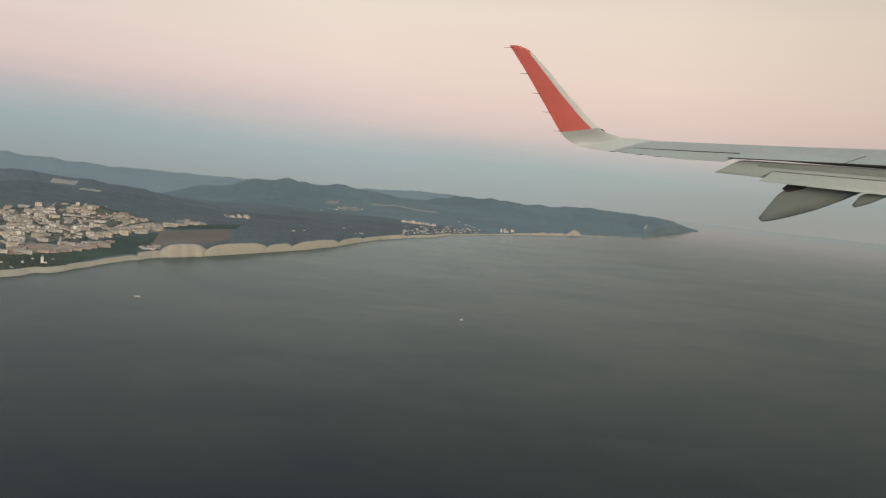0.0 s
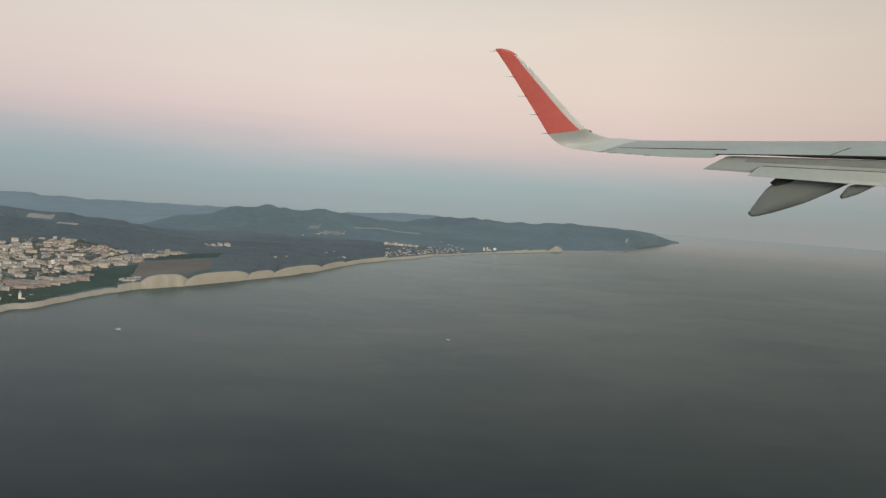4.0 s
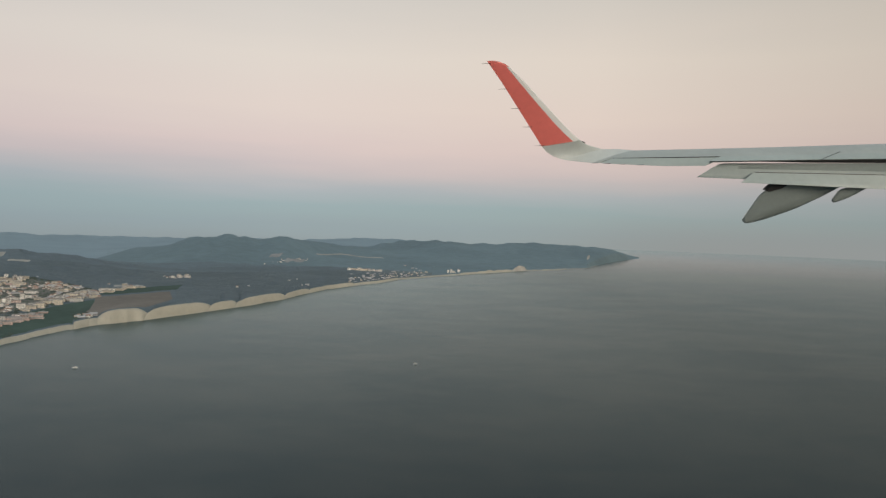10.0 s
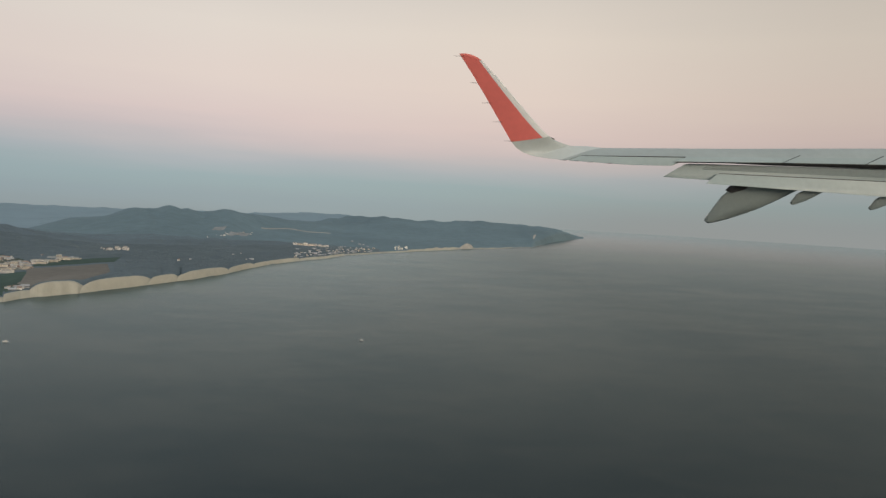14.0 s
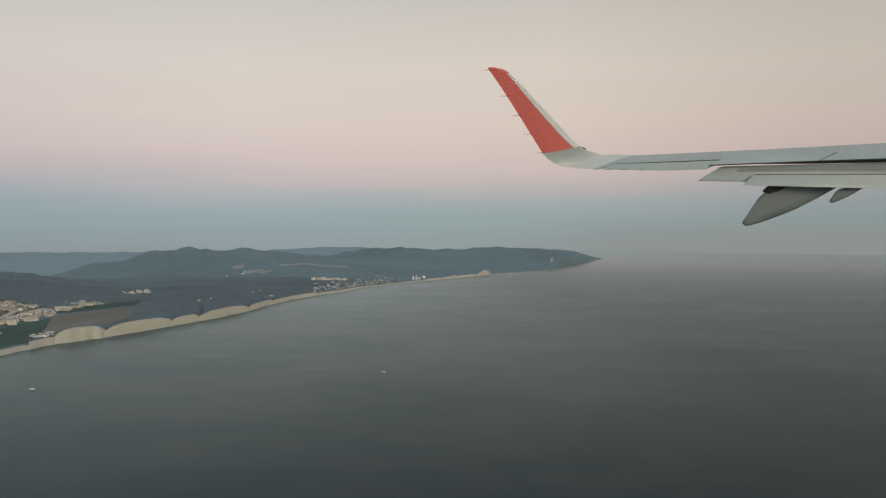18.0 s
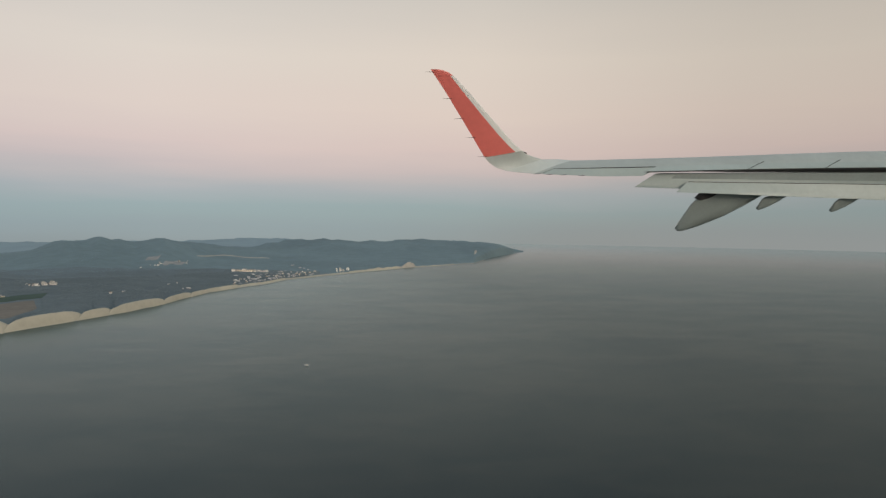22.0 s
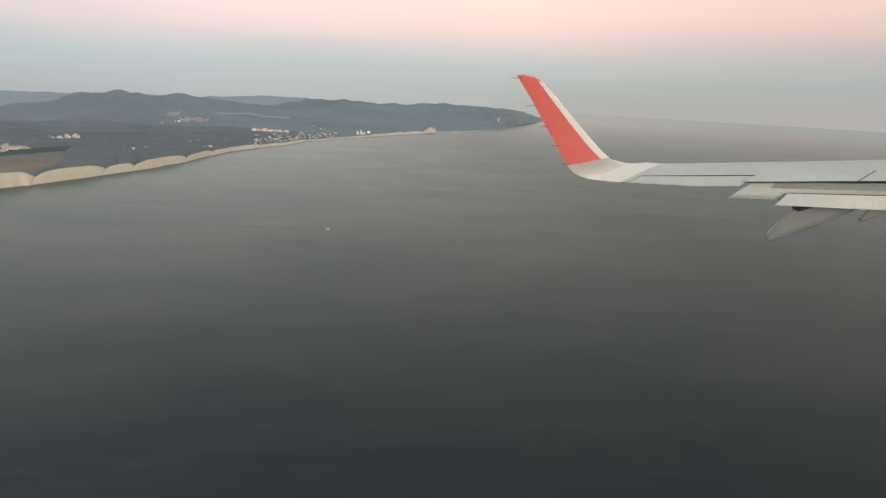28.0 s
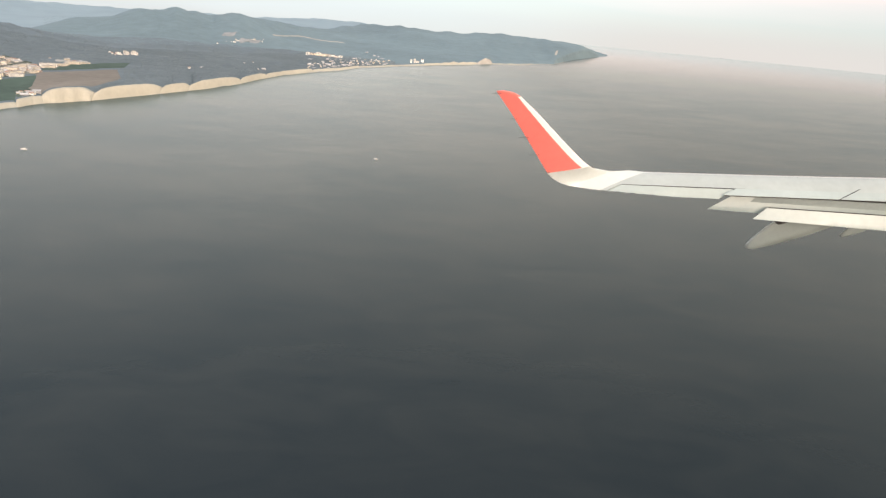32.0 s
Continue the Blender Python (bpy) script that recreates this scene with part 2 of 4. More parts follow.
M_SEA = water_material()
# haze is painted into these land colours, paler and bluer with distance
M_GROUND = material("haze_tinted_scrub_and_woodland", (0.128, 0.166, 0.184), 0.95, vary=0.16, scale=220, fine=14, spec=0.1, second=(0.146, 0.186, 0.202))
M_HILLS = material("haze_tinted_hillside", (0.184, 0.258, 0.282), 0.95, vary=0.16, scale=300, fine=12, spec=0.1)
M_FOOT = material("haze_tinted_foothill", (0.160, 0.208, 0.232), 0.95, vary=0.14, scale=160, fine=12, spec=0.1)
M_FAR = material("haze_tinted_ridge_woodland", (0.27, 0.362, 0.405), 0.95, vary=0.08, scale=500, fine=6, spec=0.1)
# tree tone is raised to offset the clumps' shaded sides, haze blue included
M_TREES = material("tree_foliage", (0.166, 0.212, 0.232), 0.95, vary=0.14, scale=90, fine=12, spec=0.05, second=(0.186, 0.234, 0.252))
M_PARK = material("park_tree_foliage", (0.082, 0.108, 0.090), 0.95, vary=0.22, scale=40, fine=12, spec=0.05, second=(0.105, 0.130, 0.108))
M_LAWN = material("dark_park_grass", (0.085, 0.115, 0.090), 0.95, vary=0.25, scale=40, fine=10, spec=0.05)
# hill foliage carries painted haze, lightened against its clumps' own shade
M_LEAVES = material("haze_tinted_hill_foliage", (0.225, 0.312, 0.338), 0.95, vary=0.14, scale=120, fine=12, spec=0.05)
M_CLIFF = material("pale_sandy_clay", (0.50, 0.475, 0.385), 0.95, vary=0.10, scale=30, fine=6, bump=0.2, spec=0.1)
M_ROCK = material("pale_bare_rock", (0.47, 0.45, 0.40), 0.95, vary=0.25, scale=25, fine=6, bump=0.5, spec=0.1)
M_BEACH = material("wet_beach_sand", (0.31, 0.325, 0.32), 0.85, vary=0.2, scale=40, fine=10, spec=0.2)
M_GREEN = material("green_crop_field", (0.078, 0.120, 0.100), 0.95, vary=0.2, scale=90, fine=10, spec=0.1)
M_BROWN = material("ploughed_brown_field", (0.222, 0.206, 0.178), 0.95, vary=0.18, scale=80, fine=10, spec=0.1)
M_STREET = material("streets_and_yards", (0.205, 0.212, 0.190), 0.95, vary=0.45, scale=26, fine=5, spec=0.1)
M_PALE = material("pale_cut_stubble", (0.39, 0.395, 0.36), 0.95, vary=0.2, scale=60, fine=10, spec=0.1)
M_GREY = material("grey_wing_paint", (0.395, 0.448, 0.43), 0.36, vary=0.09, scale=1.2, fine=9)
M_GREY2 = material("lighter_grey_panel_paint", (0.375, 0.445, 0.43), 0.38, vary=0.08, scale=1.0, fine=9, each=0.06)
M_WHITE = material("white_gloss_paint", (0.86, 0.88, 0.86), 0.28, vary=0.04, scale=0.8, fine=9)
M_ROOT = material("pale_grey_gloss_paint", (0.575, 0.63, 0.61), 0.34, vary=0.06, scale=0.8, fine=9)
M_RED = material("red_gloss_paint", (0.84, 0.21, 0.182), 0.34, vary=0.06, scale=0.9, fine=9)
M_BARE = material("bare_metal_leading_edge", (0.66, 0.67, 0.67), 0.32, metal=0.85, vary=0.06, scale=0.7, fine=9)
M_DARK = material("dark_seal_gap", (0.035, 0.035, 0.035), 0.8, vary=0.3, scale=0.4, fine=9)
M_VANE = material("dull_grey_vane_paint", (0.245, 0.300, 0.295), 0.5, vary=0.10, scale=0.6, fine=9)
M_FLAP = material("grey_flap_paint", (0.285, 0.355, 0.350), 0.40, vary=0.08, scale=1.0, fine=9)
M_FAIR = material("grey_fairing_paint", (0.252, 0.300, 0.290), 0.33, vary=0.07, scale=0.6, fine=9)


# ---------------------------------------------------------------- helpers
def mesh_object(name, bm, mat, parent=None, label="", smooth=False, mats=None):
    me = bpy.data.meshes.new(name)
    bmesh.ops.recalc_face_normals(bm, faces=bm.faces)
    bm.to_mesh(me)
    bm.free()
    for m in (mats or [mat]):
        me.materials.append(m)
    if smooth:
        for p in me.polygons:
            p.use_smooth = True
    ob = new(name, me)
    if parent is not None:
        ob.parent = parent
    if label:
        tagged(ob, label)
    return ob


def raw_object(name, verts, faces, mat, parent=None, smooth=False):
    me = bpy.data.meshes.new(name)
    me.from_pydata([tuple(v) for v in verts], [], [tuple(f) for f in faces])
    me.materials.append(mat)
    if smooth:
        me.polygons.foreach_set("use_smooth", [True] * len(me.polygons))
    me.update()
    ob = new(name, me)
    if parent is not None:
        ob.parent = parent
    return ob


def part(name, bm, mat, parent, label="", smooth=False):
    return mesh_object(name, bm, mat, parent, label, smooth)


SQUEEZE = ([-75, -40, -30, -22.5, -19, -13.4, -10, -4, 1, 5, 9, 14], [0.853, 0.858, 0.866, 0.858, 0.860, 0.880, 0.945, 0.925, 0.95, 0.97, 0.985, 0.90])


SHIFT = ([-75, -34, -29, -26, -22.5, -19, -13.4, -10.4, -7, 0, 5, 9, 14], [1.0, 1.0, 0.4, -0.9, -1.9, -1.9, -1.5, -0.1, -0.5, 0.1, 0.1, 0.55, 0.55])
INLAND = ([-75, -36, -30, -26.5, -21, -13, -7, 0, 5, 9, 14], [1.0, 1.2, 1.5, 1.7, 0.4, -0.6, -0.5, 0.1, 0.1, 0.55, 0.55])


def spot(az, r, z=0.0):
    """The place at a bearing and a range; ranges shrink and bearings shift to fit the camera's view."""
    deep = max(0.0, min(1.0, (r - 860) / 130))
    a = radians(az + ((1 - deep) * float(np.interp(az, *SHIFT)) + deep * float(np.interp(az, *INLAND))) * (1.0 if az > 2 else max(0.0, min(1.0, (1950 - r) / 500))))
    r = r * float(np.interp(az, *SQUEEZE))
    return Vector((r * math.sin(a), r * math.cos(a), z))


def add_box(bm, x0, x1, y0, y1, z0, z1):
    v = [bm.verts.new((x, y, z)) for z in (z0, z1) for x, y in ((x0, y0), (x1, y0), (x1, y1), (x0, y1))]
    for f in ((0, 3, 2, 1), (4, 5, 6, 7), (0, 1, 5, 4), (1, 2, 6, 5), (2, 3, 7, 6), (3, 0, 4, 7)):
        bm.faces.new([v[i] for i in f])
    return v


def loft(bm, rings, cap=True):
    """Skin a row of closed rings of equal length."""
    vs = [[bm.verts.new(p) for p in ring] for ring in rings]
    n = len(vs[0])
    for a, b in zip(vs, vs[1:]):
        for i in range(n):
            bm.faces.new((a[i], a[(i + 1) % n], b[(i + 1) % n], b[i]))
    if cap:
        bm.faces.new(vs[0][::-1])
        bm.faces.new(vs[-1])
    return vs


# ---------------------------------------------------------------- the lie of the land: bearing (degrees) and range (metres)
COAST_AZ = [-75, -50, -45, -40, -35, -31.5, -29, -26.5, -22.6, -20.7, -16.1, -13, -10, -6.2, -4.4, -2, 0.5, 4, 5.1, 7.5, 10, 11.8, 13.0, 14.0]
COAST_R = [520, 610, 635, 663, 708, 769, 806, 829, 857, 896, 995, 1070, 1150, 1305, 1430, 1518, 1616, 1758, 1812, 1904, 2110, 2720, 3130, 3500]
CREST_A = ([-34, -29, -27, -24.1, -22.5, -21.3, -19.8, -19.2, -18.4, -17.6, -17.0, -16, -14.9, -13.9, -13.2, -11.6, -10, -8, -5],
           [0, 1, 5, 20, 31, 45, 55, 53, 58, 54, 55, 45, 54, 55, 50, 39, 28, 15, 2])
CREST_B = ([-13, -10, -7, -3.5, -1.9, 0.9, 3.2, 6, 8.3, 10.2, 11.95, 13.2, 14.0],
           [0, 10, 15, 25, 43, 37, 39, 43, 38, 36, 24, 8, 1])
B_RANGE = ([-12, 0, 6, 10, 12, 13.5], [2620, 2650, 2745, 2780, 2990, 3350])
CREST_C = ([-75, -45, -40, -36, -32, -28, -24, -20, -14, -10, -7, -4, -1], [48, 48, 46, 38, 30, 28, 26, 30, 30, 32, 34, 30, 8])
CREST_D = ([-60, -45, -40, -37, -33, -30, -27, -24], [36, 38, 36, 38, 30, 21, 9, 0])
BLUFFS = [(-62.0, -45.0, 2.8), (-45.0, -40.2, 3.0), (-40.2, -36.5, 3.2), (-36.5, -33.0, 2.9), (-33.0, -29.6, 3.0), (-29.6, -27.1, 5.5), (-27.1, -22.45, 11.5),
          (-22.45, -19.0, 10.5), (-19.0, -17.4, 8.0), (-17.4, -13.4, 9.0), (-13.4, -11.4, 6.5), (-11.4, -10.4, 5.0), (-10.4, -8.0, 5.0), (-8.0, -4.6, 3.4), (-4.6, -1.4, 2.0),
          (-1.4, 0.2, 2.2), (0.2, 1.6, 3.6), (1.6, 4.4, 6.2), (4.4, 5.5, 15.0), (5.5, 8.4, 2.2)]
ROCKY = 4.4


def coast(az):
    return float(np.interp(az, COAST_AZ, COAST_R)) + 6 * noise.noise((az * 0.8, 3.1, 0)) + 0.7 * noise.noise((az * 1.9, 8.1, 0))


def bank(az):
    """Height of the land's edge above the sea."""
    for a, b, h in BLUFFS:
        if a <= az <= b:
            u = (az - a) / (b - a)
            low = (0.45 if h > 5.6 else 0.85) * h
            v = abs(2 * u - 1)
            if a == ROCKY:
                return h * (0.28 + 0.72 * math.sin(math.pi * u ** 1.4))
            if a > ROCKY - 3:
                h *= 0.85 + 0.5 * noise.noise((az * 2.2, 6.6, 1))
            return low + (h - low) * (1 - v ** (2.2 if h > 11 and u < 0.5 and az < 0 else 4.0)) ** 0.8
    return 1.2


def bump(az, table, r, where, width):
    return float(np.interp(az, *table)) * math.exp(-((r - where) / width) ** 2)


def land(az, r):
    d = r - coast(az)
    if d < 0:
        return -1.0
    edge = bank(az)
    z = edge * min(1, d / 12) if d < 12 else edge + (7 - edge) * min(1, (d - 12) / 160)
    ca = bump(az, CREST_A, r, 2190, 400) + bump(az, CREST_B, r, float(np.interp(az, *B_RANGE)), 480) + bump(az, CREST_C, r, 3050, 330) + bump(az, CREST_D, r, 1610, 190)
    z += ca * min(1, d / 50)
    grain = noise.fractal((az * 0.6, r / 170, 1.7), 1.0, 2.0, 5)
    spur = 1 - 2 * abs(noise.noise((az * 0.45 + r / 900, r / 420, 6.1)))
    z += (0.12 if r > 2600 and az < -1 else 0.045) * max(ca, 0) * noise.fractal((az * 1.1, r / 500, 5.2), 0.9, 2.1, 5)
    z += (grain * 0.7 + 0.85 * (spur - 0.5)) * (0.5 + 0.13 * max(ca, 0)) * min(1, d / 60)
    tipfade = min(1, max(0.0, (14.0 - az) / 1.2))
    return max(-1.0, z * tipfade if az > 12.8 else z)


def ground_strip(name, az0, az1, n_az, r_of, mat):
    verts, faces = [], []
    m = None
    for i in range(n_az + 1):
        az = az0 + (az1 - az0) * i / n_az
        rs = r_of(az)
        m = len(rs)
        for r in rs:
            verts.append(spot(az, r, land(az, r)))
    for i in range(n_az):
        for j in range(m - 1):
            a = i * m + j
            faces.append((a, a + 1, a + m + 1, a + m))
    return raw_object(name, verts, faces, mat, smooth=True)


def spread(a, b, n, power=1.0):
    return [a + (b - a) * (k / n) ** power for k in range(n + 1)]


def shore_rows(az):
    c = coast(az)
    return [c - 6, c, c + 3, c + 6, c + 9, c + 12] + spread(c + 16, max(1500, c + 40), 40, 1.3)


def hill_end(az):
    return float(np.interp(az, [-62, -33, -29, -24, -8, 3], [1780, 1730, 1760, 2450, 2560, 3700]))


def foot_end(az):
    return float(np.interp(az, [-62, -33, -29, -22, -14, -6, 0], [1780, 1730, 1758, 1700, 1640, 1560, 1500]))


def foot_rows(az):
    return spread(1500, foot_end(az), 34)


def hill_rows(az):
    return spread(max(foot_end(az), coast(az) + 40), max(coast(az) + 200, hill_end(az)), 70)


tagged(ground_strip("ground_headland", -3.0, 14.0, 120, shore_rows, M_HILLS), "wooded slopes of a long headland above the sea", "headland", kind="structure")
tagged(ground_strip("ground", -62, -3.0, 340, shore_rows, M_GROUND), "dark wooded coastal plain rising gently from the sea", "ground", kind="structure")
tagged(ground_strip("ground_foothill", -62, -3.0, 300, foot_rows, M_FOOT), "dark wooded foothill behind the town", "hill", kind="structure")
tagged(ground_strip("ground_hills", -33.0, 14.0, 300, hill_rows, M_HILLS), "wooded hills behind the coastal plain, haze blue in their colour", "hills", kind="structure")
tagged(ground_strip("ground_ridge", -62, -1.0, 220, lambda az: spread(hill_end(az), 3450, 40), M_FAR), "wooded ridge far inland, painted pale blue-grey as in haze", "ridge", kind="structure")

# the sea: one sheet to the horizon
rings = [0.0] + [30 * 1.12 ** k for k in range(46) if 30 * 1.12 ** k < 4900] + [4930.0]
SV, SF = [(0.0, 0.0, 0.0)], []
SEG = 360
for r in rings[1:]:
    for k in range(SEG):
        a = 2 * math.pi * k / SEG
        bearing = (math.degrees(a) + 180) % 360 - 180
        shore = 0.9 * coast(bearing) + 120 if -75 < bearing < 4 else 9999
        q = min(r, shore)
        SV.append((q * math.sin(a), q * math.cos(a), -0.002 * max(0, r - shore)))
for k in range(SEG):
    SF.append((0, 1 + (k + 1) % SEG, 1 + k))
for j in range(len(rings) - 2):
    for k in range(SEG):
        a, b = 1 + j * SEG + k, 1 + j * SEG + (k + 1) % SEG
        SF.append((a, b, b + SEG, a + SEG))
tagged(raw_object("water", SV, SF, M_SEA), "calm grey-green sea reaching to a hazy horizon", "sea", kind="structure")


# ---------------------------------------------------------------- sea cliffs
def sea_cliff(a, b, h):
    n = max(12, int((b - a) * 22))
    rows = []
    bm = bmesh.new()
    for i in range(n + 1):
        az = a + (b - a) * i / n
        c, top = coast(az), bank(az) + 0.25 * noise.noise((az * 5, 4.4, 1))
        if a == ROCKY:        # broken crags
            top *= 0.8 + 0.5 * abs(noise.noise((az * 7, 2.2, 6)))
        gully = 1.0 * noise.noise((az * 0.9, 1.3, 7))
        ring = [spot(az, c - 2.5, -0.5)]
        for k in range(1, 9):
            u = k / 8
            w = 0.5 * noise.noise((az * 1.4, u * 5, 2.2)) + gully * math.sin(u * 3.1)
            ring.append(spot(az, c - 2.5 + 2 * min(1, u * 8) + 8 * u ** 1.4 + w, -0.5 + (top + 1.0) * (0.06 + 0.94 * (u - 0.125) / 0.875)))
        ring.append(spot(az, c + 13, top + 0.35))
        ring.append(spot(az, c + 14, -0.5))
        rows.append(ring)
    loft(bm, rows)
    rock = a == ROCKY
    return tagged(mesh_object("sea_cliff", bm, M_ROCK if rock else M_CLIFF, smooth=True),
                  "bare pale rock bluff standing over the sea below the headland" if rock else
                  ("low pale sandy bank along the shore" if h < 5.6 else "pale sandy clay cliff with a rounded grassy top above the sea"),
                  "cliff", group="sea cliffs along the shore")


for a, b, h in BLUFFS:
    sea_cliff(a, b, h)


def drape(name, mat, az0, az1, r0, r1, label, category, lift=0.5, skew=0.0, na=18, nr=10, ragged=0.0):
    """A thin sheet of field or clearing that follows the land; skew slides its far edge sideways."""
    verts, faces = [], []
    for i in range(na + 1):
        for j in range(nr + 1):
            u, v = i / na, j / nr
            az = az0 + (az1 - az0) * u + skew * v
            lo = r0(az) if callable(r0) else r0
            hi = r1(az) if callable(r1) else r1
            edge = ragged * noise.noise((az * 2.1, v * 3, 9.0)) * (hi - lo) * (1 if j in (0, nr) else 0)
            r = lo + (hi - lo) * v + edge
            verts.append(spot(az, r, land(az, r) + (lift if 0 < i < na and 0 < j < nr else -0.6)))
    for i in range(na):
        for j in range(nr):
            a = i * (nr + 1) + j
            faces.append((a, a + 1, a + nr + 2, a + nr + 1))
    return tagged(raw_object(name, verts, faces, mat, smooth=True), label, category, kind="structure")


drape("field", M_GREEN, -35.8, -28.0, lambda az: coast(az) + 17, lambda az: 838 + (az + 35) * 30, "flat green crop field behind the shore", "field", 0.6, -1.3, 30)
drape("park", M_LAWN, -46.0, -34.6, lambda az: coast(az) + 15, lambda az: coast(az) + (138 if az < -36.2 else 84), "dark grassy park with trees between town and shore", "park", 0.45, 0.0, 40, 8)
drape("field", M_BROWN, -28.9, -22.9, lambda az: coast(az) + 18, lambda az: 1062 + (az + 28) * 15, "bare brown ploughed field above the sandy cliffs", "field", 0.6, -0.6, 26)
drape("field", M_GREEN, -29.2, -22.8, lambda az: 1064 + (az + 28) * 15, lambda az: 1150 + (az + 28) * 15, "strip of rough green grassland between houses and woods", "field", 0.6, 0.6, 20, 6)
drape("clearing", M_PALE, -28.2, -26.0, 1188, 1216, "pale bare ground round a hilltop building", "clearing", 0.7, 0.0, 12, 5, 0.5)
drape("clearing", M_PALE, -36.3, -34.6, 1512, 1562, "pale cleared patch on a wooded hillside", "clearing", 1.0, 0.3, 10, 6, 0.2)
drape("clearing", M_PALE, -11.5, -6.0, lambda az: 1868 + (az + 11.5) * 22 + 4 * math.sin(az * 1.9), lambda az: 1886 + (az + 11.5) * 22 + 4 * math.sin(az * 1.9), "long pale strip of cleared ground across the wooded slope", "clearing", 1.2, 0.0, 40, 4, 0.4)
drape("clearing", M_BEACH, -15.2, -14.2, 1770, 1830, "small bare quarry patch among trees", "clearing", 1.2, 0.2, 8, 5, 0.6)
drape("clearing", M_BEACH, -13.9, -12.3, 1700, 1765, "small bare quarry patch among trees", "clearing", 1.2, 0.2, 12, 5, 0.6)
drape("clearing", M_PALE, -34.6, -33.2, 1480, 1496, "narrow pale strip on a wooded hillside", "clearing", 0.8, 0.2, 8, 4, 0.2)
drape("clearing", M_ROCK, 9.95, 10.15, lambda az: coast(az) + 150, lambda az: coast(az) + 290, "pale landslip scar on the headland slope", "clearing", 1.5, 0.05, 8, 8, 0.4)

# narrow pale beach below the far shore
BV, BF = [], []
NB = 160
for i in range(NB + 1):
    az = -8.2 + 19.0 * i / NB
    c = coast(az)
    for dr, z in ((-4.5, -0.3), (-2, 0.3), (1.5, 0.7), (4.5, 1.2)):
        BV.append(spot(az, c + dr + 3.5 * noise.noise((az * 3, dr * 0.1, 3)), z))
for i in range(NB):
    for j in range(3):
        a = i * 4 + j
        BF.append((a, a + 1, a + 5, a + 4))
tagged(raw_object("beach", BV, BF, M_PALE, smooth=True), "narrow pale sand beach along the far shore", "beach", kind="structure")


# ---------------------------------------------------------------- aircraft wing
# local axes: x towards the nose, y outboard, z up, metres; z = 0 is about the upper skin's trailing edge
fwd, left, up = Vector((0.8747, 0.4089, 0.2601)), Vector((-0.4830, 0.7799, 0.3982)), Vector((-0.0400, -0.4739, 0.8797))
fwd.normalize()
up = fwd.cross(left).normalized()
left = up.cross(fwd)
WING = Matrix((fwd, left, up)).transposed().to_4x4()
WING.translation = Vector((7.339, 13.92, 101.407))
wing = new("aircraft_wing")
wing.matrix_world = WING
tagged(wing, "grey airliner wing with lowered flaps and a red upturned winglet", "aircraft wing")
TIP_Y, IN_Y = 2.172, -3.3


def trailing(y):
    return -2.188 - 1.816 * (y - 1.096)


def leading(y):
    return trailing(y) + 1.14 + 0.08 * (2.172 - y)


def skin(y, x):
    """Height of the chord line: its bow and incidence are shaped to fit the camera's view."""
    return float(np.interp(y, [-3.3, -0.75, 0.0, 1.0, 2.2], [0.03, 0.035, 0.025, 0.0, -0.015])) + float(np.interp(y, [-3.3, -0.75, 0.5, 2.2], [0.065, 0.055, 0.035, 0.02])) * (x - trailing(y))


def droop(y, x):
    return skin(y, x) - 0.085 * max(0.0, min(1.0, (2.172 - y) / 0.7)) * max(0.0, 1 - (x - trailing(y)) / 0.38)


def foil(ua, ub, chord, thick, n=8):
    """Closed section between the chord fractions ua and ub (0 at the leading edge): a list of (u, height) round the skin."""
    top, low = [], []
    for k in range(n + 1):
        u = ua + (ub - ua) * (k / n) ** (1.7 if ua == 0 else 1.0)
        t = thick * chord * (1.48 * math.sqrt(u) - 0.63 * u - 1.76 * u * u + 1.42 * u ** 3 - 0.507 * u ** 4) * 1.9 + 0.004
        top.append((u, 0.45 * t))
        low.append((u, -0.55 * t))
    return top + low[::-1]


def span_part(name, mat, y0, y1, ua, ub, thick, line=skin, n=10, label="", lift=0.0):
    """A spanwise piece of the wing, skewed with its edges."""
    bm = bmesh.new()
    rings = []
    for k in range(n + 1):
        y = y0 + (y1 - y0) * k / n
        c = leading(y) - trailing(y)
        rings.append([(leading(y) - c * u, y, h + lift + line(y, leading(y) - c * u)) for u, h in foil(ua, ub, c, thick)])
    loft(bm, rings)
    return part(name, bm, mat, wing, label, smooth=False)


def shade_auto(ob):
    me = ob.data
    me.polygons.foreach_set("use_smooth", [True] * len(me.polygons))
    me.set_sharp_from_angle(angle=radians(28))
    return ob


AIL_IN = 1.085
shade_auto(span_part("leading_edge", M_BARE, IN_Y, TIP_Y, 0.0, 0.10, 0.10, skin, 18, "bare metal leading edge"))
shade_auto(span_part("wing_box", M_GREY, IN_Y, TIP_Y, 0.105, 0.715, 0.10, skin, 24))
shade_auto(span_part("aileron", M_GREY2, AIL_IN, 2.10, 0.728, 1.0, 0.10, droop, 10, "light grey aileron with a dark hinge line"))
shade_auto(span_part("wing_tip_panel", M_GREY, 2.112, TIP_Y, 0.72, 1.0, 0.10, skin, 3))
span_part("hinge_seal", M_DARK, AIL_IN - 0.10, 2.10, 0.712, 0.730, 0.1020, skin, 8, "dark hinge gap")
PANELS = (AIL_IN - 0.012, 0.0, -0.83, -1.72, IN_Y)
for y1, y0 in zip(PANELS, PANELS[1:]):
    shade_auto(span_part("spoiler", M_GREY2, y0 + 0.012, y1 - 0.006, 0.725, 0.985, 0.10, skin, 8, "light grey spoiler panel", 0.006))
for y in PANELS[1:-1]:
    span_part("panel_gap", M_DARK, y - 0.004, y + 0.010, 0.60, 0.982, 0.1035, skin, 2, "thin dark gap between panels", 0.003)
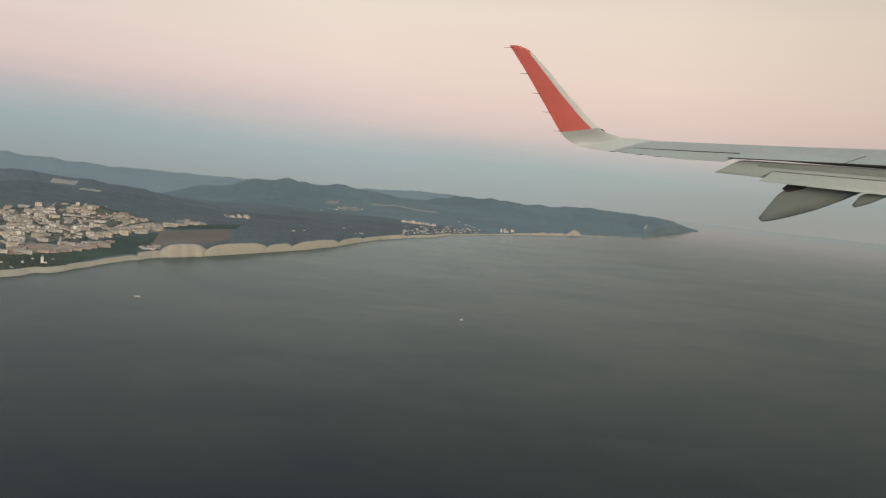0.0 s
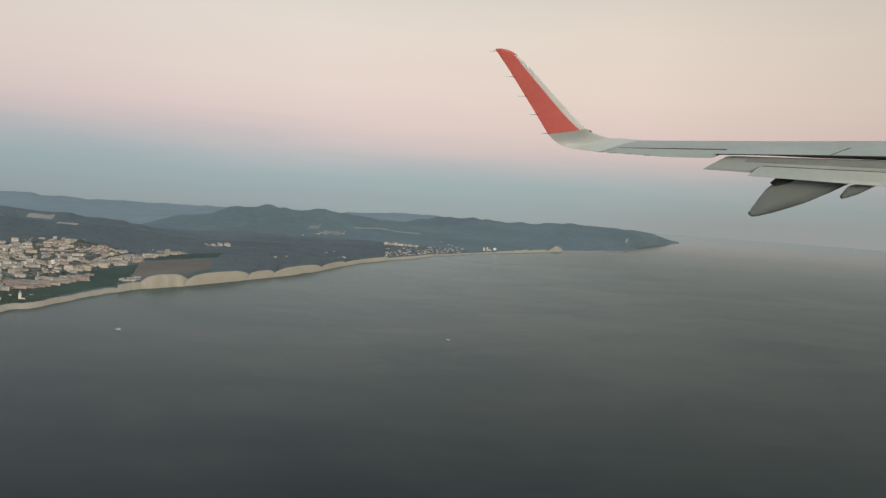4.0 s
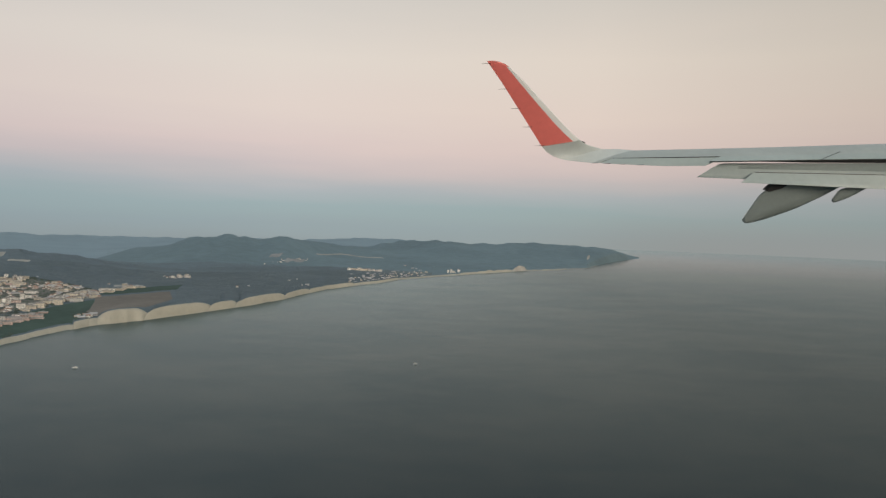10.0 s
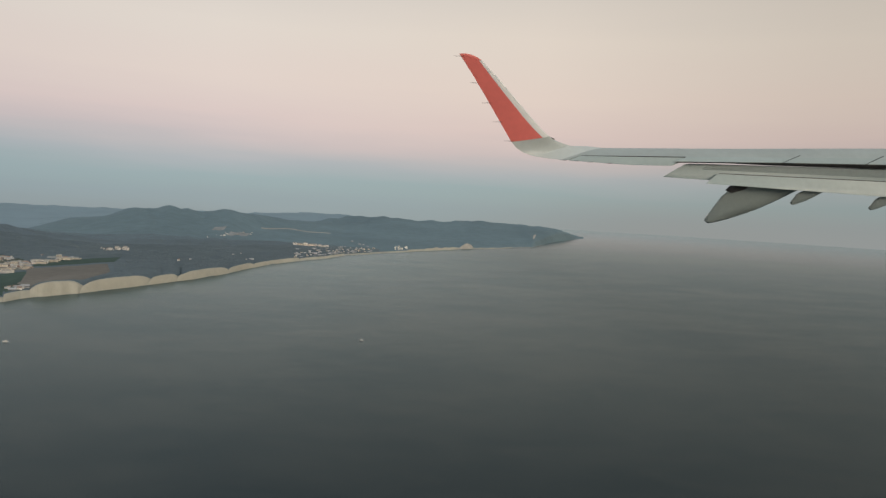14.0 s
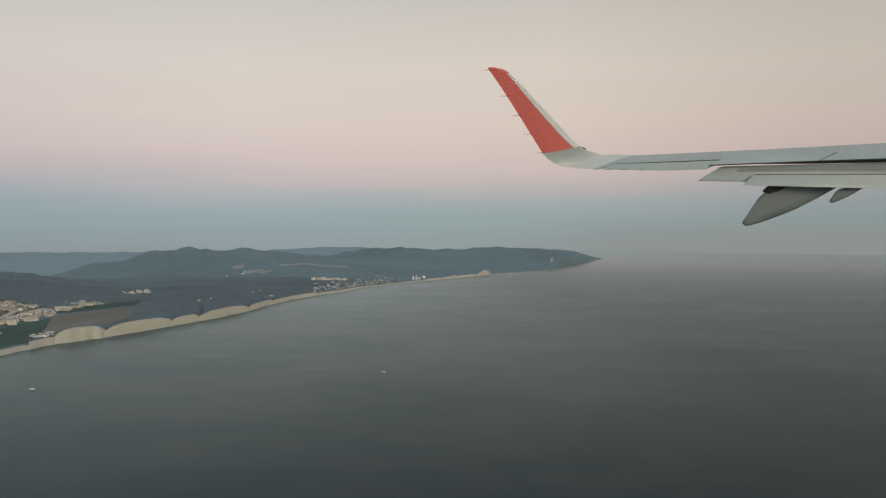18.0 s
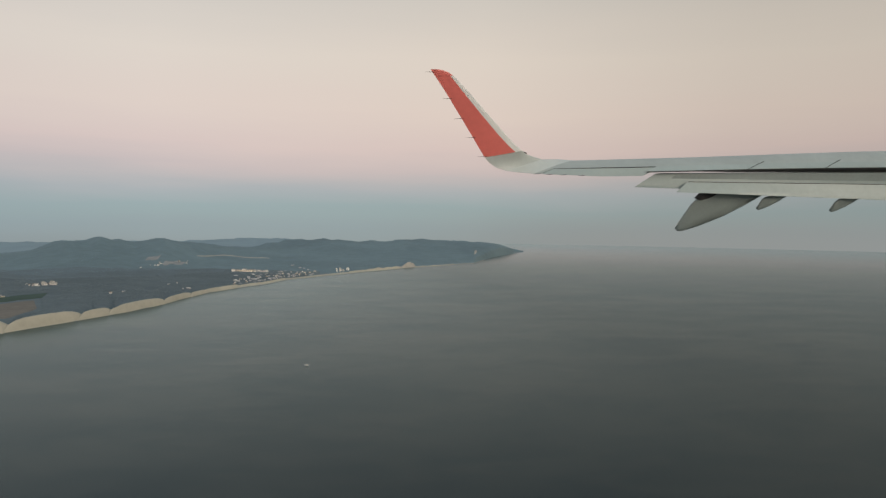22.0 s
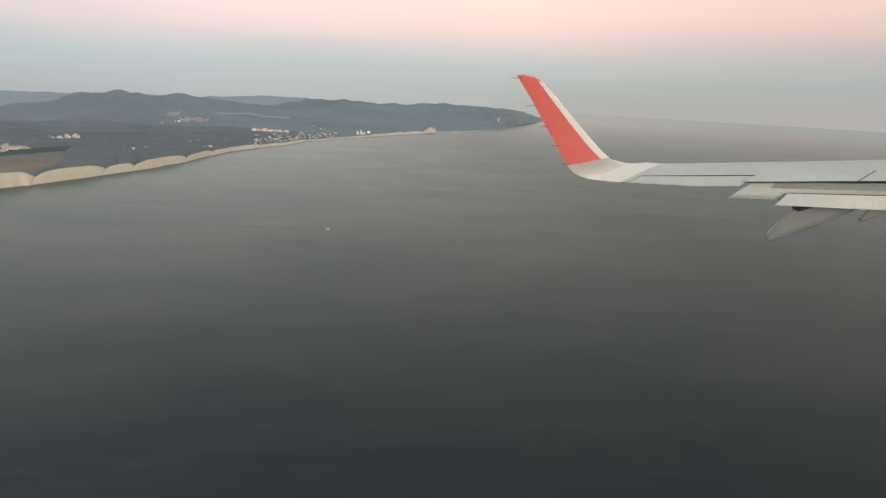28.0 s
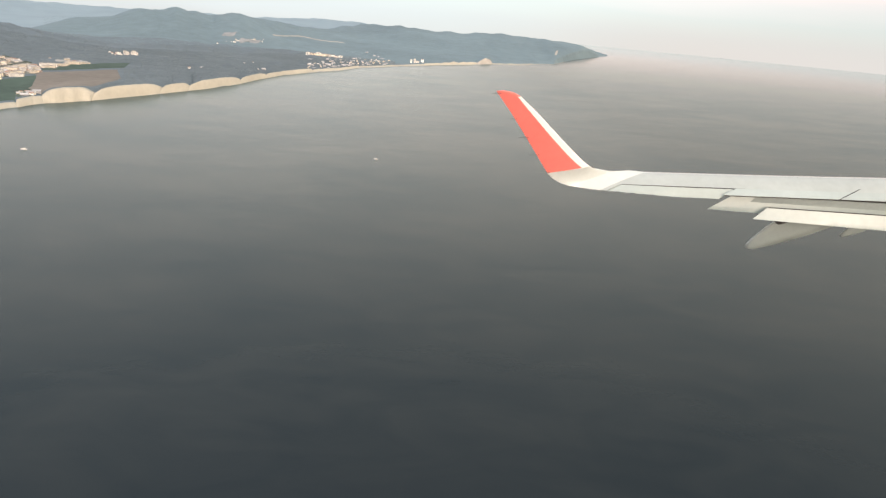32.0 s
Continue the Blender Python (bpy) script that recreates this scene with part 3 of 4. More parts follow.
bm = bmesh.new()          # cove behind the spoilers, a near-black solid painted for the shade in it
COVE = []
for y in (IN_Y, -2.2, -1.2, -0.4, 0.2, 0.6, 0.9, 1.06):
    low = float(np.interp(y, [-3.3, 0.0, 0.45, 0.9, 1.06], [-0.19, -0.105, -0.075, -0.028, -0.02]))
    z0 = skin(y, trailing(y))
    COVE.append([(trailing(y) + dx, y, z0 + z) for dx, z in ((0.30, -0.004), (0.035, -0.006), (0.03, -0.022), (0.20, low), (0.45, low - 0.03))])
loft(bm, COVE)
part("flap_cove", bm, M_DARK, wing, "flap cove with its shade painted dark")


def flap(name, label, mat, y0, y1, profile, sink, cut=0.0, n=10):
    """A flap element: profile of (offset from the trailing edge, height); sink lowers its inner span; cut slants its outer end."""
    bm = bmesh.new()
    rings = []
    for k in range(n + 1):
        y = y0 + (y1 - y0) * k / n
        ring = []
        for dx, z, low in profile:
            yy = y + (cut * dx if k == n else 0.0)
            ring.append((trailing(yy) + dx, yy, z - low * sink * (1.0 - yy)))
        rings.append(ring)
    loft(bm, rings)
    return shade_auto(part(name, bm, mat, wing, label))


FORE = [(0.42, -0.150, 0.1), (0.40, -0.118, 0.1), (0.30, -0.116, 0.1), (0.16, -0.185, 0.5), (0.03, -0.260, 0.8), (-0.08, -0.325, 1.0), (-0.085, -0.333, 1.0), (0.04, -0.30, 0.8), (0.20, -0.25, 0.5), (0.36, -0.19, 0.1)]
REAR = [(-0.03, -0.235, 0.5), (-0.055, -0.204, 0.5), (-0.09, -0.200, 0.5), (-0.21, -0.236, 0.7), (-0.33, -0.272, 0.85), (-0.445, -0.303, 1.0), (-0.45, -0.311, 1.0), (-0.32, -0.31, 0.85), (-0.15, -0.285, 0.65), (-0.06, -0.265, 0.5)]
flap("fore_flap", "light grey forward flap element", M_FLAP, IN_Y, 1.105, FORE, 0.106, -0.16)
flap("rear_flap", "light grey rear flap element", M_GREY2, IN_Y, 0.590, REAR, 0.115, 0.06)
bm = bmesh.new()          # darker vane that slides out between the spoilers and the forward flap
loft(bm, [[(trailing(y) + dx, y, z - low * 0.106 * (1.0 - y)) for dx, z, low in ((0.33, -0.115, 0.1), (0.28, -0.110, 0.1), (0.165, -0.176, 0.5), (0.16, -0.188, 0.5), (0.28, -0.130, 0.1))] for y in (IN_Y, -2, -1, 0, 0.83)])
shade_auto(part("flap_vane", bm, M_VANE, wing, "darker grey flap vane"))
bm = bmesh.new()
loft(bm, [[(trailing(y) + dx, y, z - low * 0.115 * (1.0 - y)) for dx, z, low in ((-0.02, -0.205, 0.5), (-0.055, -0.192, 0.5), (-0.07, -0.203, 0.5), (-0.04, -0.225, 0.5))] for y in (IN_Y, -2, -1, 0, 0.58)])
part("flap_slot", bm, M_DARK, wing, "dark slot between flap elements")


def flap_fairing(tail, rows, width, recess=True, yaw=-0.35):
    """A canoe-shaped flap track fairing with a bevelled top; rows of (distance from the tail, top, underside, width factor)."""
    def local(x, side, z):
        return (tail[0] + x, tail[1] + yaw * x + side, tail[2] + z)

    rings = []
    for x, top, low, w in rows:
        w *= width
        tall = top - low
        prof = [(0.0, low), (0.5, low + 0.03 * tall), (0.9, low + 0.16 * tall), (1.0, low + 0.36 * tall), (0.94, low + 0.46 * tall), (0.22, top - 0.02 * tall), (0.1, top)]
        rings.append([local(x, w * a, z) for a, z in prof] + [local(x, -w * a, z) for a, z in prof[:0:-1]])
    bm = bmesh.new()
    loft(bm, rings)
    f = shade_auto(part("flap_fairing", bm, M_FAIR, wing, "grey canoe-shaped flap track fairing"))
    if recess:
        # a closed dark piece stands for the shade inside the recess
        bm = bmesh.new()
        loft(bm, [[local(x, yy, z) for yy, z in ((-width * 0.62, a), (width * 0.4, a), (width * 0.3, b), (-width * 0.3, b))] for x, a, b in ((0.30, 0.665, 0.675), (0.37, 0.675, 0.765), (0.56, 0.72, 0.85), (0.66, 0.78, 0.86))])
        part("track_recess", bm, M_DARK, f, "flap track recess with its shade painted dark")
    return f


flap_fairing((-1.293, 0.61, -1.325), [(0.0, 0.068, -0.04, 0.30), (0.03, 0.135, -0.066, 0.45), (0.108, 0.312, -0.06, 0.66), (0.226, 0.55, -0.035, 0.84), (0.363, 0.697, -0.002, 0.95), (0.463, 0.755, 0.028, 1.0), (0.57, 0.80, 0.061, 1.0),
                                     (0.80, 0.85, 0.135, 1.0), (1.0, 0.87, 0.205, 0.97), (1.42, 0.89, 0.402, 0.85), (1.73, 0.90, 0.566, 0.7), (2.05, 0.91, 0.77, 0.5)], 0.15)
SMALL = [(0.0, 0.045, -0.03, 0.4), (0.03, 0.12, -0.055, 0.6), (0.06, 0.19, -0.046, 0.75), (0.12, 0.237, -0.03, 0.95), (0.295, 0.28, 0.035, 1.0), (0.42, 0.29, 0.10, 0.9), (0.54, 0.30, 0.174, 0.75), (0.70, 0.31, 0.265, 0.5)]
flap_fairing((0.146, -0.241, -0.839), SMALL, 0.06, False)
flap_fairing((1.62, -1.07, -0.914), SMALL, 0.065, False)
flap_fairing((3.14, -1.90, -0.994), SMALL, 0.065, False)

# winglet: rows of trailing-edge and leading-edge points, from the wing tip to the blade's base, then up the canted blade
def tip_le(y):
    return (leading(y), y, skin(y, leading(y)))


ROOT = [((trailing(TIP_Y), TIP_Y, skin(TIP_Y, trailing(TIP_Y))), tip_le(TIP_Y)), ((-4.389, 2.311, 0.012), (-3.34, 2.335, 0.055)), ((-4.641, 2.449, 0.050), (-3.73, 2.415, 0.112)), ((-4.827, 2.550, 0.123), (-3.95, 2.445, 0.205)),
        ((-4.954, 2.617, 0.219), (-4.13, 2.464, 0.290)), ((-5.054, 2.668, 0.346), (-4.289, 2.458, 0.410))]
BLADE = [((-5.054, 2.668, 0.346), (-4.289, 2.458, 0.410)), ((-5.184, 2.732, 0.578), (-4.430, 2.520, 0.545)), ((-5.314, 2.795, 0.811), (-4.620, 2.598, 0.755)), ((-5.555, 2.913, 1.238), (-4.975, 2.740, 1.170)),
         ((-5.798, 3.032, 1.662), (-5.365, 2.897, 1.635)), ((-5.985, 3.126, 1.965), (-5.655, 3.014, 1.945))]
CAP = [((-5.985, 3.126, 1.965), (-5.655, 3.014, 1.945)), ((-6.025, 3.146, 2.025), (-5.735, 3.042, 2.005)), ((-6.045, 3.156, 2.060), (-5.840, 3.086, 2.050)), ((-6.051, 3.158, 2.071), (-5.930, 3.120, 2.070))]


def canted(rows, ua, ub, thick=0.085, first=None):
    rings = []
    for k, (te, le) in enumerate(rows):
        te, le = Vector(te), Vector(le)
        a, b = rows[max(0, k - 1)], rows[min(len(rows) - 1, k + 1)]
        along = (Vector(b[0]) + Vector(b[1]) - Vector(a[0]) - Vector(a[1])).normalized()
        normal = (le - te).cross(along).normalized() if first is None or k else Vector((0, 0, 1))
        v = k / (len(rows) - 1)
        u0, u1 = (ua(v) if callable(ua) else ua), (ub(v) if callable(ub) else ub)
        rings.append([le + (te - le) * u + normal * h for u, h in foil(u0, u1, (le - te).length, thick)])
    return rings


def border(v):
    return float(np.interp(v, [0, 0.3, 0.6, 0.85, 1.0], [0.19, 0.22, 0.25, 0.25, 0.15]))


bm = bmesh.new()
loft(bm, canted(ROOT, 0.0, 1.0, 0.10, first=0.0))
shade_auto(part("winglet_root", bm, M_ROOT, wing, "pale grey curved winglet root"))
bm = bmesh.new()
loft(bm, canted(BLADE, border, 1.0))
shade_auto(part("winglet_blade", bm, M_RED, wing, "red painted winglet blade"))
bm = bmesh.new()
loft(bm, canted(BLADE, 0.0, border))
shade_auto(part("winglet_leading_edge", bm, M_WHITE, wing, "white winglet leading edge"))
bm = bmesh.new()
loft(bm, canted(CAP, 0.0, 1.0))
shade_auto(part("winglet_cap", bm, M_RED, wing, "red winglet tip"))
bm = bmesh.new()          # navigation lamp window
loft(bm, [[(-4.195 + dx + 0.040 * math.cos(t) * g, 2.452 - 0.013 * math.cos(t) * g, 0.345 - 0.5 * dx + 0.012 * math.sin(t) * g - 0.023 * math.cos(t) * g) for t in [math.pi * 2 * q / 10 for q in range(10)]] for dx, g in ((-0.012, 0.8), (0.0, 1.0), (0.012, 0.9))])
part("lamp_window", bm, M_DARK, wing, "dark glazed lamp window")


def wick(p, length=0.13):
    bm = bmesh.new()
    aft, p = Vector((-0.92, 0.39, 0.02)), Vector(p)
    loft(bm, [[p + aft * d + Vector((0, r * math.cos(t), r * math.sin(t))) for t in [math.pi * 2 * q / 6 for q in range(6)]] for d, r in ((-0.05, 0.006), (0.0, 0.005), (length, 0.002))])
    part("static_wick", bm, M_DARK, wing, "thin dark static wick")


for v in (0.01, 0.255, 0.49, 0.73):
    wick(Vector(BLADE[0][0]).lerp(Vector(BLADE[-1][0]), v))
wick(CAP[1][0])
for y in (2.14, 2.02, 1.88, 1.70):
    wick((trailing(y), y, droop(y, trailing(y))), 0.09)

# ---------------------------------------------------------------- buildings of the towns
WALLS = {"cream": (0.78, 0.71, 0.57), "white": (0.85, 0.83, 0.76), "pink": (0.66, 0.52, 0.45), "tan": (0.66, 0.60, 0.48), "grey": (0.48, 0.48, 0.46)}
M_WALL = {k: material(k + "_render", c, 0.9, vary=0.10, scale=6, fine=5, each=0.22, spec=0.2) for k, c in WALLS.items()}
M_ROOF = {"flat": material("grey_flat_roof", (0.36, 0.36, 0.345), 0.9, vary=0.2, scale=5, fine=5, each=0.25, spec=0.2),
          "tile": material("brown_red_tile_roof", (0.36, 0.26, 0.205), 0.9, vary=0.2, scale=5, fine=8, each=0.25, spec=0.2),
          "metal": material("pale_sheet_roof", (0.48, 0.49, 0.49), 0.5, vary=0.15, scale=5, fine=5, each=0.2, spec=0.4)}
M_PANE = material("dark_window_glass", (0.11, 0.12, 0.13), 0.25, vary=0.2, scale=3, fine=4)


def building(name, label, w, d, h, wall, roof, storeys, gable=False):
    ob = new(name)
    w, d, h = 0.47 * w, 0.50 * d, 0.50 * h
    bm = bmesh.new()
    add_box(bm, -w / 2, w / 2, -d / 2, d / 2, -3.0, h)
    part("wall", bm, M_WALL[wall], ob)
    bm = bmesh.new()
    if gable:
        loft(bm, [[(x, -d / 2 - 0.25, h + 0.02), (x, 0, h + d * 0.28), (x, d / 2 + 0.25, h + 0.02), (x, d / 2 + 0.25, h - 0.12), (x, -d / 2 - 0.25, h - 0.12)] for x in (-w / 2 - 0.2, w / 2 + 0.2)])
    else:
        add_box(bm, -w / 2 - 0.12, w / 2 + 0.12, -d / 2 - 0.12, d / 2 + 0.12, h, h + 0.3)
        add_box(bm, -w * 0.1, w * 0.06, -d * 0.18, d * 0.18, h + 0.29, h + 1.0)
    part("roof", bm, M_ROOF[roof], ob)
    for k in range(storeys):
        z = h * (k + 0.42) / storeys
        t = h / storeys * 0.30
        bm = bmesh.new()
        add_box(bm, -w * 0.44, w * 0.44, -d / 2 - 0.03, -d / 2 + 0.05, z, z + t)
        part("window_band", bm, M_PANE, ob, "dark band of windows")
    bm = bmesh.new()
    add_box(bm, w / 2 - 0.05, w / 2 + 0.03, -d * 0.22, d * 0.22, h * 0.2, h * 0.85)
    part("side_window", bm, M_PANE, ob)
    tagged(ob, label, "building")
    return ob


KINDS = [
    building("apartment_house", "long cream flat-roofed apartment block", 20, 7, 7.0, "cream", "flat", 4),
    building("apartment_block", "white flat-roofed apartment block", 14, 7, 8.0, "white", "flat", 4),
    building("apartment_tower", "slim white apartment tower", 8, 7, 11.5, "white", "flat", 6),
    building("low_rise_block", "tan flat-roofed apartment block", 16, 8, 5.5, "tan", "flat", 3),
    building("terraced_house", "pinkish terraced house with a tiled roof", 9, 6, 3.6, "pink", "tile", 2, True),
    building("town_house", "white house with a brown-red tiled roof", 7, 6, 3.4, "white", "tile", 2, True),
    building("town_house", "cream house with a pale sheet roof", 8, 6, 3.0, "cream", "metal", 2, True),
    building("warehouse", "low grey warehouse with a pale sheet roof", 18, 9, 3.4, "grey", "metal", 1, True),
    building("pink_block", "pinkish flat-roofed apartment block", 18, 7, 5.0, "pink", "flat", 3),
    building("slab_block", "long pale slab of flats with rows of windows", 28, 8, 6.5, "white", "flat", 4),
    building("slab_block", "tall cream slab of flats with rows of windows", 17, 9, 10.0, "cream", "flat", 6),
    building("small_house", "small white house with a grey roof", 5, 5, 3.0, "white", "flat", 1),
]
rng = random.Random(11)
PLACED = []


def put_building(kind, az, r, turn=0.0, group="buildings of the coastal town", size=1.0):
    """Stands a copy of a building on the land, facing the sea."""
    for a, q, rad in PLACED:
        if abs(r - q) < 0.6 * rad and abs(az - a) * r * 0.01745 < 0.92 * rad:
            return None
    PLACED.append((az, r, 2.1 if kind == 11 else 3.0 if kind in (4, 5, 6) else 4.9))
    p = spot(az, r, land(az, r))
    ob = copy_thing(KINDS[kind], pose(p.x, p.y, p.z + rng.choice([0.1, 0.1, -0.4, -0.8, 0.5]), 0, 0, -az + turn) @ Matrix.Diagonal((rng.uniform(0.6, 1.7 if kind in (0, 8) else 1.2), rng.uniform(0.7, 1.2), rng.uniform(0.7, 1.25), 1)) @ Matrix.Scale(size, 4))
    tagged(ob, group=group)
    return ob


def put_slab(kind, az, r, turn, wide=1.0):
    """One of the town's large blocks, with room kept round it."""
    p = spot(az, r, land(az, r))
    half = 4.6 * wide
    for k in (-1, 0, 1):
        PLACED.append((az + k * half / (r * 0.01745), r, 6.0))
    tagged(copy_thing(KINDS[kind], pose(p.x, p.y, p.z, 0, 0, -az + turn) @ Matrix.Diagonal((wide, 1.0, 1.0, 1))), group="buildings of the coastal town")


def edge_of_town(az):
    return float(np.interp(az, [-50, -42, -38, -35, -33, -31.5, -30, -29], [1140, 1180, 1235, 1310, 1325, 1250, 1170, 1085]))


drape("town_ground", M_STREET, -48.0, -36.0, lambda az: coast(az) + 135, lambda az: edge_of_town(az) - 6, "pale streets and yards between the houses of the town",
      "town ground", 0.35, 0.0, 60, 40, 0.3)
drape("town_ground", M_STREET, -36.0, -29.3, lambda az: 838 + (az + 36) * 27, lambda az: max(870 + (az + 36) * 27, edge_of_town(az) - 10), "pale streets and yards between the houses of the town",
      "town ground", 0.35, 0.0, 40, 30, 0.2)
for az, r, kind, turn, wide in ((-39.6, 800, 10, -14, 1.0), (-38.3, 806, 10, 10, 1.0), (-39.0, 770, 9, -10, 0.8), (-37.6, 772, 9, -12, 1.0), (-34.9, 836, 9, -16, 1.1), (-33.4, 850, 9, -14, 0.9),
                                (-32.3, 925, 10, -16, 0.9), (-31.3, 950, 10, -14, 1.0), (-30.3, 975, 9, -18, 1.0), (-37.6, 1180, 10, -8, 1.1), (-36.4, 1190, 9, -8, 1.3), (-35.1, 1160, 9, -12, 1.0),
                                (-35.8, 945, 9, -10, 1.0), (-36.7, 880, 10, 14, 0.7), (-34.3, 1010, 9, -14, 1.0), (-38.9, 960, 9, 6, 1.1), (-33.2, 1090, 9, -12, 0.9), (-39.9, 1080, 10, -8, 1.0)):
    put_slab(kind, az, r, turn, wide)
for _ in range(26000):         # the main town
    az = rng.uniform(-48, -29.0)
    lo = coast(az) + 140 if az < -36.6 else 842 + (az + 36) * 27
    r = rng.uniform(lo, edge_of_town(az))
    if noise.noise((az * 0.8, r / 50, 4.0)) < -0.10:
        continue
    dense = noise.noise((az * 0.31, r / 160, 8.0))
    kind = rng.choice([0, 1, 1, 3, 8, 2, 0, 11, 11] if dense > 0.02 else [4, 5, 5, 6, 11, 11, 11, 11, 3, 7])
    put_building(kind, az, r, rng.choice([-22, -10, 4, 12, 70]) + rng.uniform(-9, 9), size=rng.uniform(0.72, 1.12))
    if len(PLACED) > 1010:
        break
for az, off in ((-38.3, 22), (-37.6, 40), (-37.0, 52), (-36.0, 44), (-35.7, 50), (-38.9, 46)):      # white pavilions in the park
    put_building(11, az, coast(az) + off, rng.uniform(-20, 20), "pavilions in the park by the shore", 0.8)
for row in range(5):          # pinkish terraces along the shore
    for k in range(18):
        put_building(8 if (k + row) % 4 else 4, -38.4 + 0.36 * k + 0.1 * row, coast(-38.4 + 0.36 * k) + 88 + 9 * row, -12 + rng.uniform(-3, 3))
for row in range(4):          # rows that run out along the fields
    for k in range(20 - 3 * row):
        az = -33.2 + 0.36 * k
        put_building(rng.choice([0, 3, 5, 6, 0, 1]), az, 930 + (az + 32.5) * 40 + 13 * row + rng.uniform(-4, 4), -18 + rng.uniform(-6, 6))
for az, r, kind in ((-27.4, 1202, 3), (-27.0, 1196, 5), (-26.6, 1204, 6), (-29.0, 834, 7), (-28.4, 841, 7), (-27.9, 844, 6), (-29.4, 842, 6), (-28.6, 856, 5), (-27.6, 855, 7),
                    (-28.2, 837, 5), (-29.2, 852, 5)):
    put_building(kind, az, r, rng.uniform(-20, 20))
for k in range(24):           # resort in the woods
    put_building(rng.choice([11, 5, 11, 1]), -24.2 + 0.11 * k + rng.uniform(-.1, .1), 1380 + rng.uniform(-24, 24), rng.uniform(-20, 20), "resort buildings in the woods", 0.75)
for k in range(110):          # the second town by the shore
    az = rng.uniform(-8.3, -2.4)
    r = coast(az) + 24 + abs(rng.gauss(0, 95))
    put_building(rng.choice([7, 3, 6, 6, 7, 7]), az, r, rng.uniform(-14, 14), "buildings of the small seaside town", 0.62)
for k in range(10):           # white hotels above it
    put_building(rng.choice([1, 1, 0]), -8.4 + 0.27 * k, 1535 + 7 * (k % 2), rng.uniform(-8, 8), "hotels above the small seaside town", 1.05)
for az, r, kind in ((-0.75, 1610, 2), (-0.5, 1616, 2), (-0.3, 1624, 1), (0.1, 1650, 1)):
    put_building(kind, az, r, rng.uniform(-10, 10), "white towers on the far shore", 1.1)
for az, r, kind in ((-28.4, 1230, 5), (-27.3, 1240, 6), (-17.6, 1180, 5), (-16.6, 1200, 6), (-12.0, 1180, 6),
                    (-11.6, 1185, 7), (-13.0, 1300, 6), (-12.4, 1310, 5), (-32.8, 1340, 6), (-33.6, 1330, 3), (-34.6, 1335, 1), (-35.4, 1325, 0), (-36.0, 1330, 6)):
    put_building(kind, az, r, rng.uniform(-20, 20), "scattered houses on the hillside", 0.75)
for k in range(24):
    az = rng.uniform(-15.5, -12.0)
    put_building(rng.choice([1, 6]), az, 1690 + (az + 15) * 20 + rng.uniform(-30, 30), rng.uniform(-20, 20), "scattered houses on the hillside", 0.5)
for ob in KINDS:              # the patterns themselves stand in the town, too
    k = KINDS.index(ob)
    az = -46.0 + 0.9 * k
    r = edge_of_town(az) + 22
    p = spot(az, r, land(az, r))
    ob.matrix_world = pose(p.x, p.y, p.z + 0.1, 0, 0, -az)
    tagged(ob, group="buildings of the coastal town")

# a white chapel tower on the shore
chapel = new("chapel")
bm = bmesh.new()
add_box(bm, -1.4, 1.4, -1.4, 1.4, -2, 8)
part("tower", bm, M_WALL["white"], chapel)
bm = bmesh.new()
loft(bm, [[(-1.5, -1.5, 8), (1.5, -1.5, 8), (1.5, 1.5, 8), (-1.5, 1.5, 8)], [(-0.1, -0.1, 11), (0.1, -0.1, 11), (0.1, 0.1, 11), (-0.1, 0.1, 11)]])
part("spire", bm, M_ROOF["metal"], chapel)
bm = bmesh.new()
add_box(bm, 1.3, 5, -1.6, 1.6, -2, 2.6)
part("nave", bm, M_WALL["white"], chapel)
p = spot(-36.4, coast(-36.4) + 30)
chapel.matrix_world = pose(p.x, p.y, land(-36.4, coast(-36.4) + 30), 0, 0, 30) @ Matrix.Scale(0.68, 4)
tagged(chapel, "small white chapel with a pointed tower by the shore", "chapel")


